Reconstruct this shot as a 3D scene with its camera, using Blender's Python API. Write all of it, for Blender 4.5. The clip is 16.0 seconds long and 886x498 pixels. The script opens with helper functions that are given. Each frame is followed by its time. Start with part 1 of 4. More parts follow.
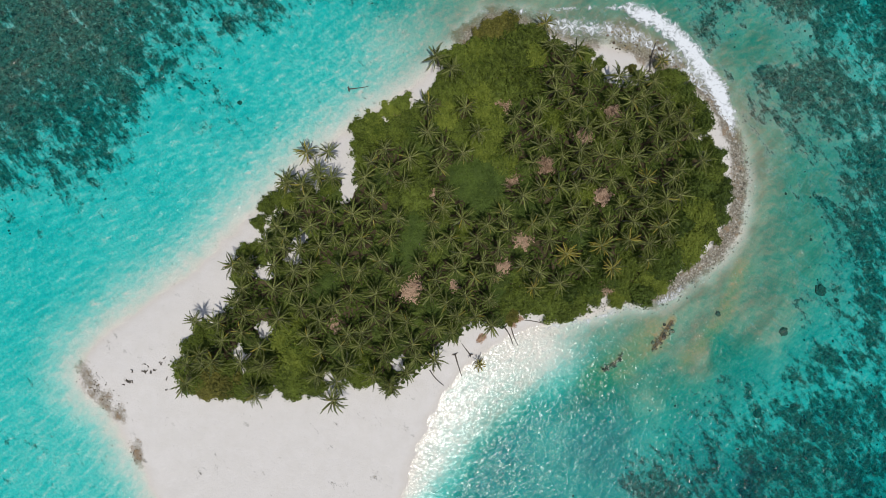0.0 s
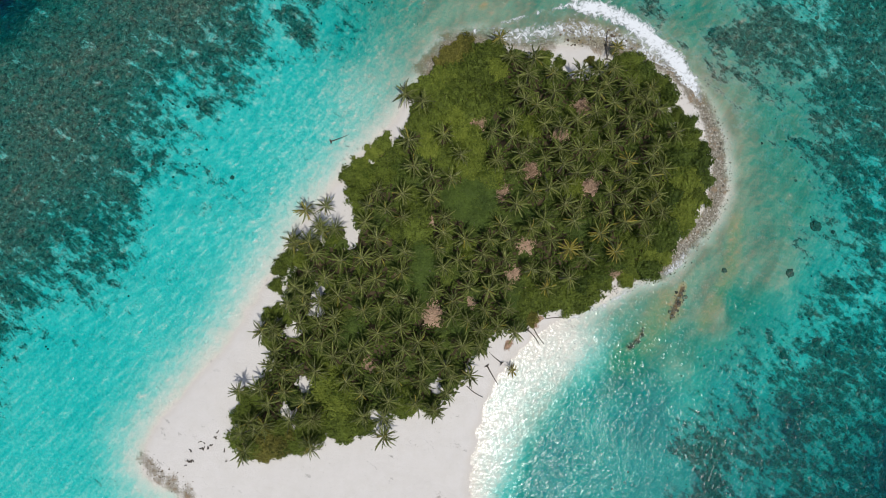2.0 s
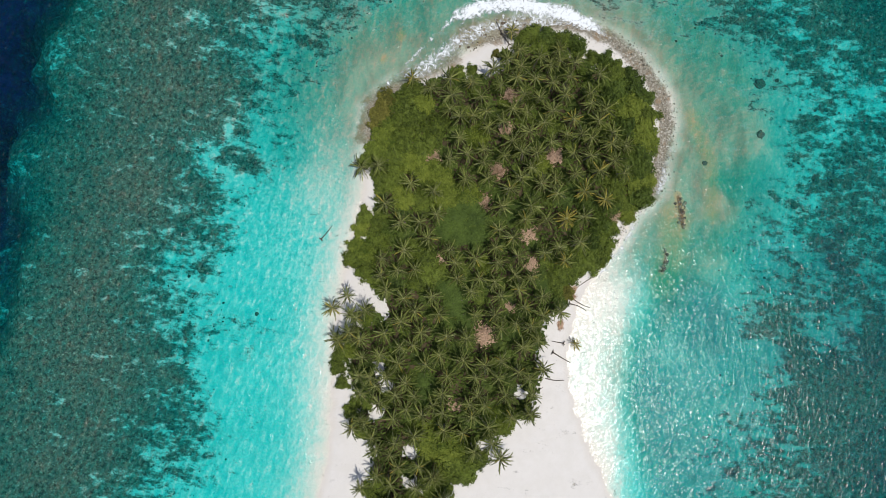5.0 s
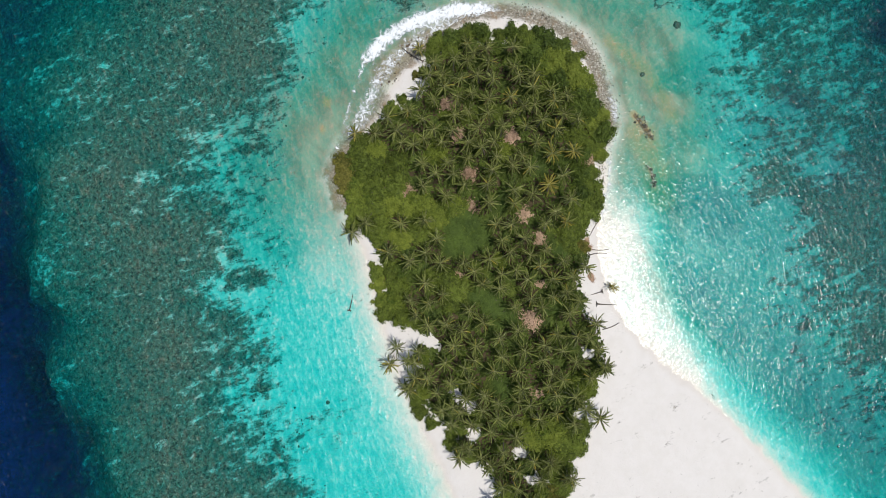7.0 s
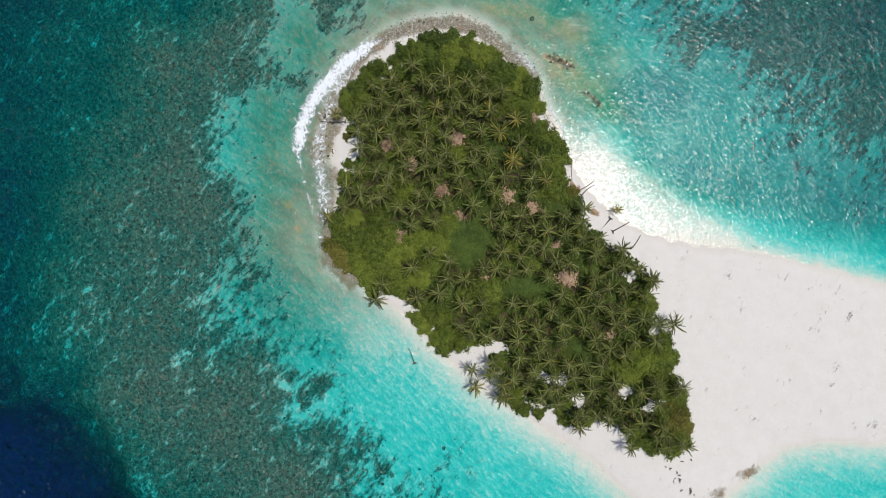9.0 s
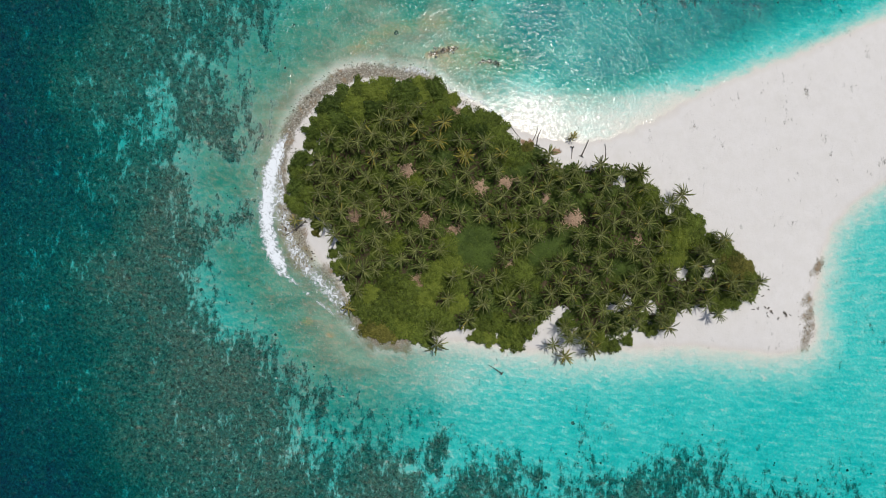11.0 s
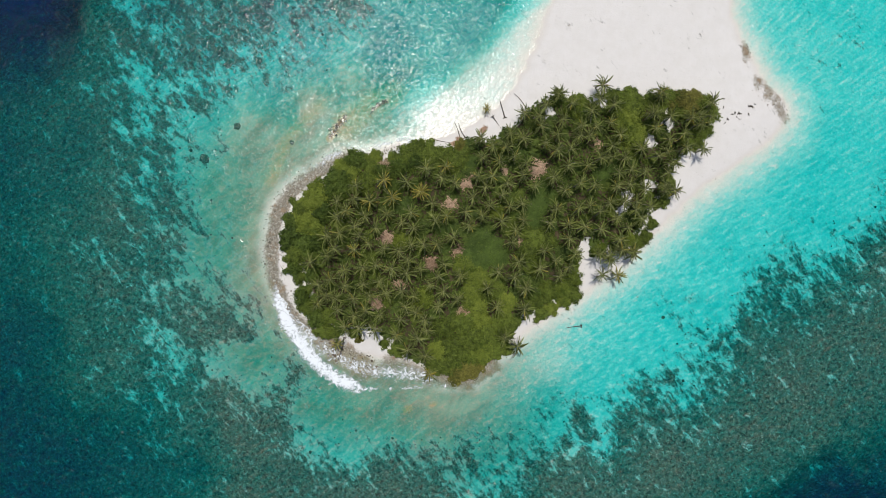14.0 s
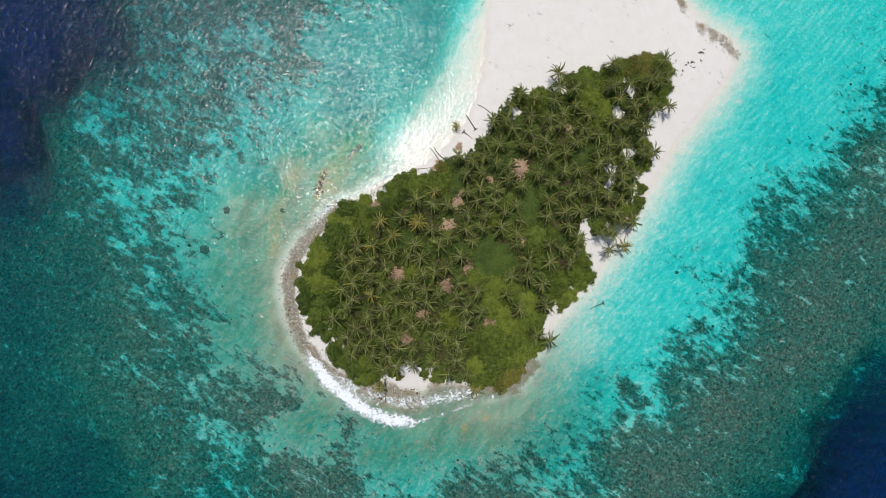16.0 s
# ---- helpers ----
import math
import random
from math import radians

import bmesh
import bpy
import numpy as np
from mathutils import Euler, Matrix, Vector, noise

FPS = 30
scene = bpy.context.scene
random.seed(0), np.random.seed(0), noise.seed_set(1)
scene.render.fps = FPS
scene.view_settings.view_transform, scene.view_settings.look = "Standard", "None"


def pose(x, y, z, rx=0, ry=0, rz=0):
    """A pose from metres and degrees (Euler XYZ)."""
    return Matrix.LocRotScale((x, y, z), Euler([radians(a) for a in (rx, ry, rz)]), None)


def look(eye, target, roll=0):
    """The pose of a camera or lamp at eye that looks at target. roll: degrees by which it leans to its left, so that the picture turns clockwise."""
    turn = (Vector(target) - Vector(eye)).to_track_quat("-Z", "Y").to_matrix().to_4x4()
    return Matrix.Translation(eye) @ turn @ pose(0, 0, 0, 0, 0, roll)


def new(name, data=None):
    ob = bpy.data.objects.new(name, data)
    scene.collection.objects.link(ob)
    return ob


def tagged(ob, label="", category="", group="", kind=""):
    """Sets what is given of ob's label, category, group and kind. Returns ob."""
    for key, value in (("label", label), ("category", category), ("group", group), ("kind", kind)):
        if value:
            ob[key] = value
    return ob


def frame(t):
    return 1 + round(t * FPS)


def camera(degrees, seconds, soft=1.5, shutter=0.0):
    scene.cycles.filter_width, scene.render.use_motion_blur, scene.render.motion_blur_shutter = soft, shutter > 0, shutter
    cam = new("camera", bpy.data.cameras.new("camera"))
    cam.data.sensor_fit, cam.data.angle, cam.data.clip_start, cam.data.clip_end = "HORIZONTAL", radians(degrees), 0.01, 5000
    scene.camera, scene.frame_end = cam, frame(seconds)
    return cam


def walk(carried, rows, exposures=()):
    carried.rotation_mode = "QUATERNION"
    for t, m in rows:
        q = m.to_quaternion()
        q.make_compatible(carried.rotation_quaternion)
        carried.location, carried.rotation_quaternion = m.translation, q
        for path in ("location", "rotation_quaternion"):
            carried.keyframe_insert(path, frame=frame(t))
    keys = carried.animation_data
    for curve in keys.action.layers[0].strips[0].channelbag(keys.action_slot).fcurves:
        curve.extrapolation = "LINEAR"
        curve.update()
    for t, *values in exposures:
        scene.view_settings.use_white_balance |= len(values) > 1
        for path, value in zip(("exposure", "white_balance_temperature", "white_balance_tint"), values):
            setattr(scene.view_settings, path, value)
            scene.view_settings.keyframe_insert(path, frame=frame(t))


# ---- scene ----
# ---------------------------------------------------------------- camera
cam = camera(70, 16.0, soft=0.8)
PATH = [
    (0, 12.76, 9.43, 160.82, 0.090, -2.788, 16.486), (0.5, 12.22, 11.02, 162.86, 0.160, -2.592, 13.539), (1, 11.51, 12.27, 164.68, 0.338, -2.535, 10.524),
    (1.5, 10.83, 13.78, 166.40, 0.439, -2.473, 7.085), (2, 10.40, 14.94, 167.95, 0.669, -2.361, 3.447), (2.5, 9.97, 15.67, 169.62, 1.052, -2.233, -0.300),
    (3, 9.32, 16.12, 171.31, 1.496, -2.185, -4.061), (3.5, 8.71, 16.36, 172.96, 2.045, -2.048, -8.321), (4, 8.53, 17.33, 174.55, 2.388, -1.814, -13.159),
    (4.2, 8.73, 17.80, 175.31, 2.496, -1.613, -15.607), (6.3, 11.82, 22.74, 183.45, 2.716, 0.761, -43.293), (6.5, 11.76, 23.06, 184.29, 2.763, 0.909, -46.152),
    (7, 11.89, 23.97, 186.03, 2.807, 1.233, -53.332), (7.5, 12.85, 24.93, 187.97, 2.632, 1.715, -60.956), (8, 14.39, 26.05, 189.76, 2.237, 2.166, -69.020),
    (8.5, 17.07, 27.70, 191.72, 1.426, 2.460, -77.217), (9, 20.07, 29.61, 193.52, 0.590, 2.400, -85.570), (9.2, 21.20, 30.55, 194.29, 0.280, 2.247, -89.030),
    (11.3, 30.50, 44.13, 197.77, 0.658, -1.379, -127.135), (11.5, 31.13, 44.65, 198.12, 0.881, -1.521, -130.809), (12, 33.01, 44.52, 199.41, 1.130, -1.524, -139.663),
    (12.5, 35.63, 43.25, 201.21, 1.023, -1.566, -146.812), (13, 37.86, 40.41, 202.60, 0.591, -1.415, -153.464), (13.5, 39.50, 38.04, 204.06, 0.300, -1.356, -157.958),
    (14, 41.12, 35.81, 205.52, 0.120, -1.369, -162.096), (14.5, 42.40, 34.23, 206.86, 0.170, -1.406, -166.402), (15, 43.86, 32.61, 208.23, 0.250, -1.522, -170.690),
    (15.5, 45.26, 31.15, 209.48, 0.402, -1.654, -174.783), (16, 46.97, 30.26, 210.75, 0.744, -1.858, -178.346),
]
walk(cam, [(t, pose(*p)) for t, *p in PATH],
     exposures=((0, -0.16), (2, -0.1), (4, 0.04), (6.5, 0.18), (8, 0.13), (9.2, 0.02), (11.4, -0.08), (13, 0.0), (16, 0.1)))

# ---------------------------------------------------------------- light
SUN_AZ, SUN_ZEN = radians(-64), radians(13.4)
to_sun = Vector((math.cos(SUN_AZ) * math.sin(SUN_ZEN), math.sin(SUN_AZ) * math.sin(SUN_ZEN), math.cos(SUN_ZEN)))
world = bpy.data.worlds.new("sky")
scene.world = world
world.use_nodes = True
wn, wl = world.node_tree.nodes, world.node_tree.links
sky = wn.new("ShaderNodeTexSky")
sky.sky_type, sky.sun_disc = "NISHITA", False
sky.sun_elevation, sky.sun_rotation = math.pi / 2 - SUN_ZEN, math.pi / 2 - SUN_AZ
wn["Background"].inputs["Strength"].default_value = 0.08
wl.new(sky.outputs["Color"], wn["Background"].inputs["Color"])
sun = new("sun", bpy.data.lights.new("sun", "SUN"))
sun.data.energy, sun.data.angle, sun.data.color = 3.15, radians(0.55), (1.0, 0.965, 0.91)
sun.matrix_world = look(to_sun * 300, (0, 0, 0))

# ---------------------------------------------------------------- materials
def material(name, rough=0.8, spec=0.3):
    m = bpy.data.materials.new(name)
    m.use_nodes = True
    n, l = m.node_tree.nodes, m.node_tree.links
    b = n["Principled BSDF"]
    b.inputs["Roughness"].default_value, b.inputs["Specular IOR Level"].default_value = rough, spec
    return m, n, l, b


def noise_node(n, l, scale, detail=4.0, rough=0.6, vec=None, distort=0.0):
    t = n.new("ShaderNodeTexNoise")
    t.inputs["Scale"].default_value, t.inputs["Detail"].default_value = scale, detail
    t.inputs["Roughness"].default_value, t.inputs["Distortion"].default_value = rough, distort
    if vec:
        l.new(vec, t.inputs["Vector"])
    return t.outputs["Fac"]


def ramp(n, l, fac, *stops):
    r = n.new("ShaderNodeValToRGB")
    e = r.color_ramp.elements
    while len(e) < len(stops):
        e.new(0.5)
    for el, (p, c) in zip(e, stops):
        el.position, el.color = p, (*c, 1) if len(c) == 3 else c
    l.new(fac, r.inputs["Fac"])
    return r.outputs["Color"]


def mixc(n, l, fac, a, b, mode="MIX"):
    m = n.new("ShaderNodeMix")
    m.data_type, m.blend_type = "RGBA", mode
    for sock, v in ((m.inputs["Factor"], fac), (m.inputs[6], a), (m.inputs[7], b)):
        if isinstance(v, (int, float)):
            sock.default_value = v
        elif isinstance(v, tuple):
            sock.default_value = (*v, 1)
        else:
            l.new(v, sock)
    return m.outputs[2]


def calc(n, l, op, *args, clamp=False):
    m = n.new("ShaderNodeMath")
    m.operation, m.use_clamp = op, clamp
    for sock, v in zip(m.inputs, args):
        if isinstance(v, (int, float)):
            sock.default_value = v
        else:
            l.new(v, sock)
    return m.outputs[0]


def smooth(n, l, v, lo, hi):
    m = n.new("ShaderNodeMapRange")
    m.interpolation_type = "SMOOTHSTEP"
    l.new(v, m.inputs["Value"])
    m.inputs["From Min"].default_value, m.inputs["From Max"].default_value = lo, hi
    return m.outputs["Result"]


def bump(n, l, b, height, dist, strength=1.0):
    k = n.new("ShaderNodeBump")
    k.inputs["Strength"].default_value, k.inputs["Distance"].default_value = strength, dist
    l.new(height, k.inputs["Height"])
    l.new(k.outputs["Normal"], b.inputs["Normal"])


def attr(n, name):
    a = n.new("ShaderNodeAttribute")
    a.attribute_name = name
    return a.outputs["Fac"]


def ground_material():
    """White coral sand, coral reef, algae on rock flats, and leaf litter under the trees."""
    m, n, l, b = material("ground", 0.9, 0.15)
    pos = n.new("ShaderNodeNewGeometry").outputs["Position"]
    big, mid, fine = noise_node(n, l, 0.035, 4, 0.55, pos), noise_node(n, l, 0.3, 5, 0.65, pos), noise_node(n, l, 2.2, 4, 0.7, pos)
    sand = mixc(n, l, big, (0.635, 0.605, 0.57), (0.67, 0.64, 0.61))
    sand = mixc(n, l, smooth(n, l, mid, 0.3, 0.75), sand, (0.62, 0.59, 0.55))
    sand = mixc(n, l, calc(n, l, "MULTIPLY", smooth(n, l, fine, 0.55, 0.8), 0.25), sand, (0.5, 0.44, 0.38))
    # wet sand by the waterline
    sep = n.new("ShaderNodeSeparateXYZ")
    l.new(pos, sep.inputs[0])
    wet = calc(n, l, "SUBTRACT", 1.0, smooth(n, l, calc(n, l, "ADD", sep.outputs["Z"], calc(n, l, "MULTIPLY", mid, 0.2)), 0.12, 0.5))
    sand = mixc(n, l, calc(n, l, "MULTIPLY", wet, 0.23), sand, (0.5, 0.43, 0.34))
    # living and dead coral
    reef = attr(n, "reef")
    streak = n.new("ShaderNodeMapping")
    streak.vector_type = "TEXTURE"
    streak.inputs["Rotation"].default_value = (0, 0, radians(147))
    streak.inputs["Scale"].default_value = (1.7, 0.9, 1.0)
    l.new(pos, streak.inputs["Vector"])
    blot = noise_node(n, l, 0.2, 4, 0.6, streak.outputs[0], 0.6)
    spot = noise_node(n, l, 0.6, 4, 0.65, streak.outputs[0], 0.4)
    lump = n.new("ShaderNodeTexVoronoi")
    lump.inputs["Scale"].default_value = 0.6
    l.new(pos, lump.inputs["Vector"])
    cover = calc(n, l, "ADD", calc(n, l, "MULTIPLY", blot, 0.7), calc(n, l, "ADD", calc(n, l, "MULTIPLY", spot, 0.7), calc(n, l, "MULTIPLY", fine, 0.3)))
    cover = calc(n, l, "ADD", cover, calc(n, l, "MULTIPLY", calc(n, l, "SUBTRACT", reef, 0.5), 0.46))
    cover = smooth(n, l, cover, 0.74, 0.96)
    coral = ramp(n, l, fine, (0.3, (0.025, 0.027, 0.02)), (0.46, (0.1, 0.095, 0.072)), (0.6, (0.24, 0.205, 0.15)), (0.72, (0.55, 0.5, 0.41)))
    coral = mixc(n, l, smooth(n, l, lump.outputs["Distance"], 0.1, 0.8), coral, (0.12, 0.125, 0.1))
    coral = mixc(n, l, calc(n, l, "MULTIPLY", smooth(n, l, mid, 0.45, 0.7), 0.5), coral, (0.22, 0.17, 0.12))
    grit = noise_node(n, l, 0.95, 6, 0.8, pos, 0.4)
    coral = mixc(n, l, smooth(n, l, grit, 0.36, 0.56), mixc(n, l, 1.0, coral, (0.2, 0.22, 0.22), "MULTIPLY"), coral)
    coral = mixc(n, l, calc(n, l, "MULTIPLY", smooth(n, l, grit, 0.56, 0.72), 0.75), coral, (0.52, 0.49, 0.42))
    col = mixc(n, l, cover, sand, coral)
    # grey-green and brown algae on the rock flat
    rub = attr(n, "rubble")
    rock = ramp(n, l, fine, (0.3, (0.07, 0.06, 0.045)), (0.5, (0.22, 0.195, 0.15)), (0.68, (0.46, 0.43, 0.36)))
    rock = mixc(n, l, smooth(n, l, mid, 0.5, 0.7), rock, (0.26, 0.18, 0.11))
    col = mixc(n, l, smooth(n, l, calc(n, l, "ADD", rub, calc(n, l, "MULTIPLY", calc(n, l, "SUBTRACT", calc(n, l, "ADD", calc(n, l, "MULTIPLY", mid, 0.6), calc(n, l, "MULTIPLY", fine, 0.4)), 0.5), 2.2)), 0.35, 0.75), col, rock)
    alg = attr(n, "algae")
    run = n.new("ShaderNodeMapping")
    run.vector_type = "TEXTURE"
    run.inputs["Rotation"].default_value, run.inputs["Scale"].default_value = (0, 0, radians(62)), (2.4, 1.0, 1.0)
    l.new(pos, run.inputs["Vector"])
    silt = noise_node(n, l, 0.22, 4, 0.55, run.outputs[0], 0.6)
    film = mixc(n, l, smooth(n, l, silt, 0.3, 0.7), (0.28, 0.28, 0.19), (0.21, 0.18, 0.115))
    col = mixc(n, l, calc(n, l, "MULTIPLY", alg, calc(n, l, "SUBTRACT", 0.9, calc(n, l, "MULTIPLY", cover, 0.9))), col, film)
    och = calc(n, l, "ADD", attr(n, "ochre"), calc(n, l, "MULTIPLY", calc(n, l, "SUBTRACT", mid, 0.5), 0.35))
    col = mixc(n, l, calc(n, l, "MULTIPLY", smooth(n, l, och, 0.08, 0.45), 0.8), col, (0.42, 0.27, 0.14))
    col = mixc(n, l, smooth(n, l, och, 0.6, 0.85), col, ramp(n, l, fine, (0.3, (0.08, 0.05, 0.03)), (0.7, (0.24, 0.15, 0.08))))
    # litter
    soil = attr(n, "soil")
    earth = ramp(n, l, mid, (0.3, (0.03, 0.026, 0.014)), (0.6, (0.08, 0.06, 0.033)), (0.8, (0.16, 0.12, 0.075)))
    col = mixc(n, l, smooth(n, l, calc(n, l, "ADD", soil, calc(n, l, "MULTIPLY", calc(n, l, "SUBTRACT", mid, 0.5), 0.7)), 0.4, 0.6), col, earth)
    l.new(col, b.inputs["Base Color"])
    bump(n, l, b, calc(n, l, "ADD", mid, calc(n, l, "MULTIPLY", fine, 0.4)), 0.5, 0.5)
    return m


def water_material():
    """Clear sea: what lies below is tinted by the depth of the water, with rippled light painted into that tint;
    ripples break the sun's reflection; foam floats on top.
    """
    m, n, l, b = material("sea_water")
    n.remove(b)
    out = n["Material Output"]
    pos = n.new("ShaderNodeNewGeometry").outputs["Position"]
    mp = n.new("ShaderNodeMapping")
    mp.vector_type = "TEXTURE"
    mp.inputs["Rotation"].default_value = (0, 0, radians(52))
    mp.inputs["Scale"].default_value = (2.2, 1.0, 1.0)
    l.new(pos, mp.inputs["Vector"])
    swell, chop, rip = noise_node(n, l, 0.3, 3, 0.5, mp.outputs[0], 0.8), noise_node(n, l, 0.8, 2, 0.5, mp.outputs[0], 0.6), noise_node(n, l, 1.2, 2, 0.55, pos, 0.4)
    peak = smooth(n, l, noise_node(n, l, 0.8, 1.0, 0.5, pos, 0.5), 0.56, 0.82)
    # rippled light and dark painted into the tint: wave noise scales the depth
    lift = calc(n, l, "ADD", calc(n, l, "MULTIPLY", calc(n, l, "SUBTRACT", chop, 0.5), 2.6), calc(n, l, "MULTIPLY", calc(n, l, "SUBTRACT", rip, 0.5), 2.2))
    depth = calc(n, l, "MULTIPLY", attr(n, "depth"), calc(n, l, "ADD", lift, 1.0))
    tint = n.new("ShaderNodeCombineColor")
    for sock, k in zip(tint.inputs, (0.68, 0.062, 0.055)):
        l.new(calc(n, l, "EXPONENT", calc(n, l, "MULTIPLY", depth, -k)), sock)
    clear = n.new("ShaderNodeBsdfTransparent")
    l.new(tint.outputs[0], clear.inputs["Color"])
    body = n.new("ShaderNodeBsdfDiffuse")
    thick = calc(n, l, "SUBTRACT", 1.0, calc(n, l, "EXPONENT", calc(n, l, "MULTIPLY", depth, -0.03)))
    l.new(mixc(n, l, thick, (0.0, 0.0, 0.0), (0.001, 0.019, 0.08)), body.inputs["Color"])
    add = n.new("ShaderNodeAddShader")
    l.new(clear.outputs[0], add.inputs[0]), l.new(body.outputs[0], add.inputs[1])
    # ripples
    h = calc(n, l, "ADD", calc(n, l, "MULTIPLY", swell, 0.25), calc(n, l, "ADD", calc(n, l, "MULTIPLY", chop, 0.8), calc(n, l, "ADD", calc(n, l, "MULTIPLY", rip, 0.62), calc(n, l, "MULTIPLY", peak, 0.7))))
    k = n.new("ShaderNodeBump")
    k.inputs["Distance"].default_value = 0.24
    # a thin sheet of water over sand lies calmer than the open sea
    l.new(calc(n, l, "ADD", calc(n, l, "MULTIPLY", smooth(n, l, attr(n, "depth"), 0.05, 0.9), 0.42), 0.58), k.inputs["Strength"])
    l.new(h, k.inputs["Height"])
    gloss = n.new("ShaderNodeBsdfGlossy")
    gloss.inputs["Roughness"].default_value = 0.18
    l.new(k.outputs[0], gloss.inputs["Normal"])
    fr = n.new("ShaderNodeFresnel")
    fr.inputs["IOR"].default_value = 1.29
    l.new(k.outputs[0], fr.inputs["Normal"])
    mix = n.new("ShaderNodeMixShader")
    l.new(fr.outputs[0], mix.inputs[0]), l.new(add.outputs[0], mix.inputs[1]), l.new(gloss.outputs[0], mix.inputs[2])
    # foam
    fm = attr(n, "foam")
    lace = noise_node(n, l, 0.5, 7, 0.72, pos, 1.2)
    cells = n.new("ShaderNodeTexVoronoi")
    cells.feature, cells.inputs["Scale"].default_value = "DISTANCE_TO_EDGE", 0.55
    l.new(pos, cells.inputs["Vector"])
    f = calc(n, l, "ADD", calc(n, l, "ADD", fm, calc(n, l, "MULTIPLY", calc(n, l, "SUBTRACT", lace, 0.5), 2.2)), calc(n, l, "MULTIPLY", cells.outputs["Distance"], -0.4))
    f = calc(n, l, "MULTIPLY", smooth(n, l, f, 0.3, 0.95), smooth(n, l, fm, 0.02, 0.3))
    white = n.new("ShaderNodeBsdfDiffuse")
    white.inputs["Color"].default_value = (0.75, 0.78, 0.8, 1)
    mix2 = n.new("ShaderNodeMixShader")
    l.new(f, mix2.inputs[0]), l.new(mix.outputs[0], mix2.inputs[1]), l.new(white.outputs[0], mix2.inputs[2])
    l.new(mix2.outputs[0], out.inputs["Surface"])
    return m


def leaf_material(name, dark, light, rough=0.5, scale=0.9, by_thing=0.3, grain=0.4):
    m, n, l, b = material(name, rough + 0.1, 0.2 if rough < 0.4 else 0.12)
    info = n.new("ShaderNodeObjectInfo").outputs["Random"]
    geo = n.new("ShaderNodeNewGeometry")
    isl, pos = geo.outputs["Random Per Island"], geo.outputs["Position"]
    broad = calc(n, l, "SUBTRACT", noise_node(n, l, scale, 4, 0.65, pos), 0.5)
    a = calc(n, l, "ADD", calc(n, l, "MULTIPLY", isl, grain), calc(n, l, "MULTIPLY", info, by_thing))
    a = calc(n, l, "ADD", a, calc(n, l, "ADD", calc(n, l, "MULTIPLY", broad, 1.3), 0.5 - 0.5 * grain - 0.5 * by_thing))
    l.new(ramp(n, l, a, (0.15, dark), (0.85, light)), b.inputs["Base Color"])
    return m


def bark_material(name, a, c):
    m, n, l, b = material(name, 0.85, 0.2)
    tc = n.new("ShaderNodeTexCoord").outputs["Object"]
    w = n.new("ShaderNodeTexWave")
    w.bands_direction, w.inputs["Scale"].default_value, w.inputs["Distortion"].default_value = "Z", 3.0, 2.0
    l.new(tc, w.inputs["Vector"])
    col = mixc(n, l, noise_node(n, l, 3, 5, 0.6, tc), a, c)
    l.new(mixc(n, l, calc(n, l, "MULTIPLY", w.outputs["Fac"], 0.4), col, (0.1, 0.085, 0.07)), b.inputs["Base Color"])
    bump(n, l, b, w.outputs["Fac"], 0.03, 0.6)
    return m


GROUND, WATER = ground_material(), water_material()
FROND = leaf_material("palm_frond", (0.018, 0.028, 0.006), (0.205, 0.235, 0.055), 0.3, 0.5, by_thing=0.5, grain=0.3)
FROND_YELLOW = leaf_material("yellowing_frond", (0.14, 0.13, 0.02), (0.42, 0.34, 0.06), 0.5)
# yellowish rib, its colour raised to carry the sun highlight along the frond
RIB = leaf_material("frond_rib", (0.2, 0.21, 0.08), (0.42, 0.42, 0.2), 0.35)
FROND_DEAD = leaf_material("dead_frond", (0.16, 0.09, 0.06), (0.36, 0.24, 0.17), 0.85)
LEAF = leaf_material("shrub_leaf", (0.028, 0.042, 0.006), (0.13, 0.17, 0.026), 0.5, 0.6)
LEAF_BRIGHT = leaf_material("bright_shrub_leaf", (0.042, 0.068, 0.008), (0.17, 0.205, 0.03), 0.5, 0.5)
LEAF_DARK = leaf_material("dark_shrub_leaf", (0.02, 0.036, 0.006), (0.1, 0.14, 0.024), 0.45, 0.6)
LEAF_OLIVE = leaf_material("olive_shrub_leaf", (0.05, 0.055, 0.01), (0.18, 0.165, 0.035), 0.5, 0.6)
LEAF_VINE = leaf_material("vine_leaf", (0.035, 0.06, 0.01), (0.085, 0.13, 0.022), 0.5, 0.3)
TWIG_DEAD = leaf_material("dry_scrub", (0.22, 0.14, 0.085), (0.6, 0.42, 0.3), 0.9)
BARK = bark_material("palm_bark", (0.2, 0.17, 0.13), (0.34, 0.3, 0.25))


def stone_material(name, *stops):
    m, n, l, b = material(name, 0.85, 0.2)
    geo = n.new("ShaderNodeNewGeometry")
    a = calc(n, l, "ADD", calc(n, l, "MULTIPLY", geo.outputs["Random Per Island"], 0.6), calc(n, l, "MULTIPLY", noise_node(n, l, 2.5, 5, 0.65, geo.outputs["Position"]), 0.45))
    l.new(ramp(n, l, a, *stops), b.inputs["Base Color"])
    bump(n, l, b, noise_node(n, l, 7, 4, 0.7, geo.outputs["Position"]), 0.08, 0.7)
    return m


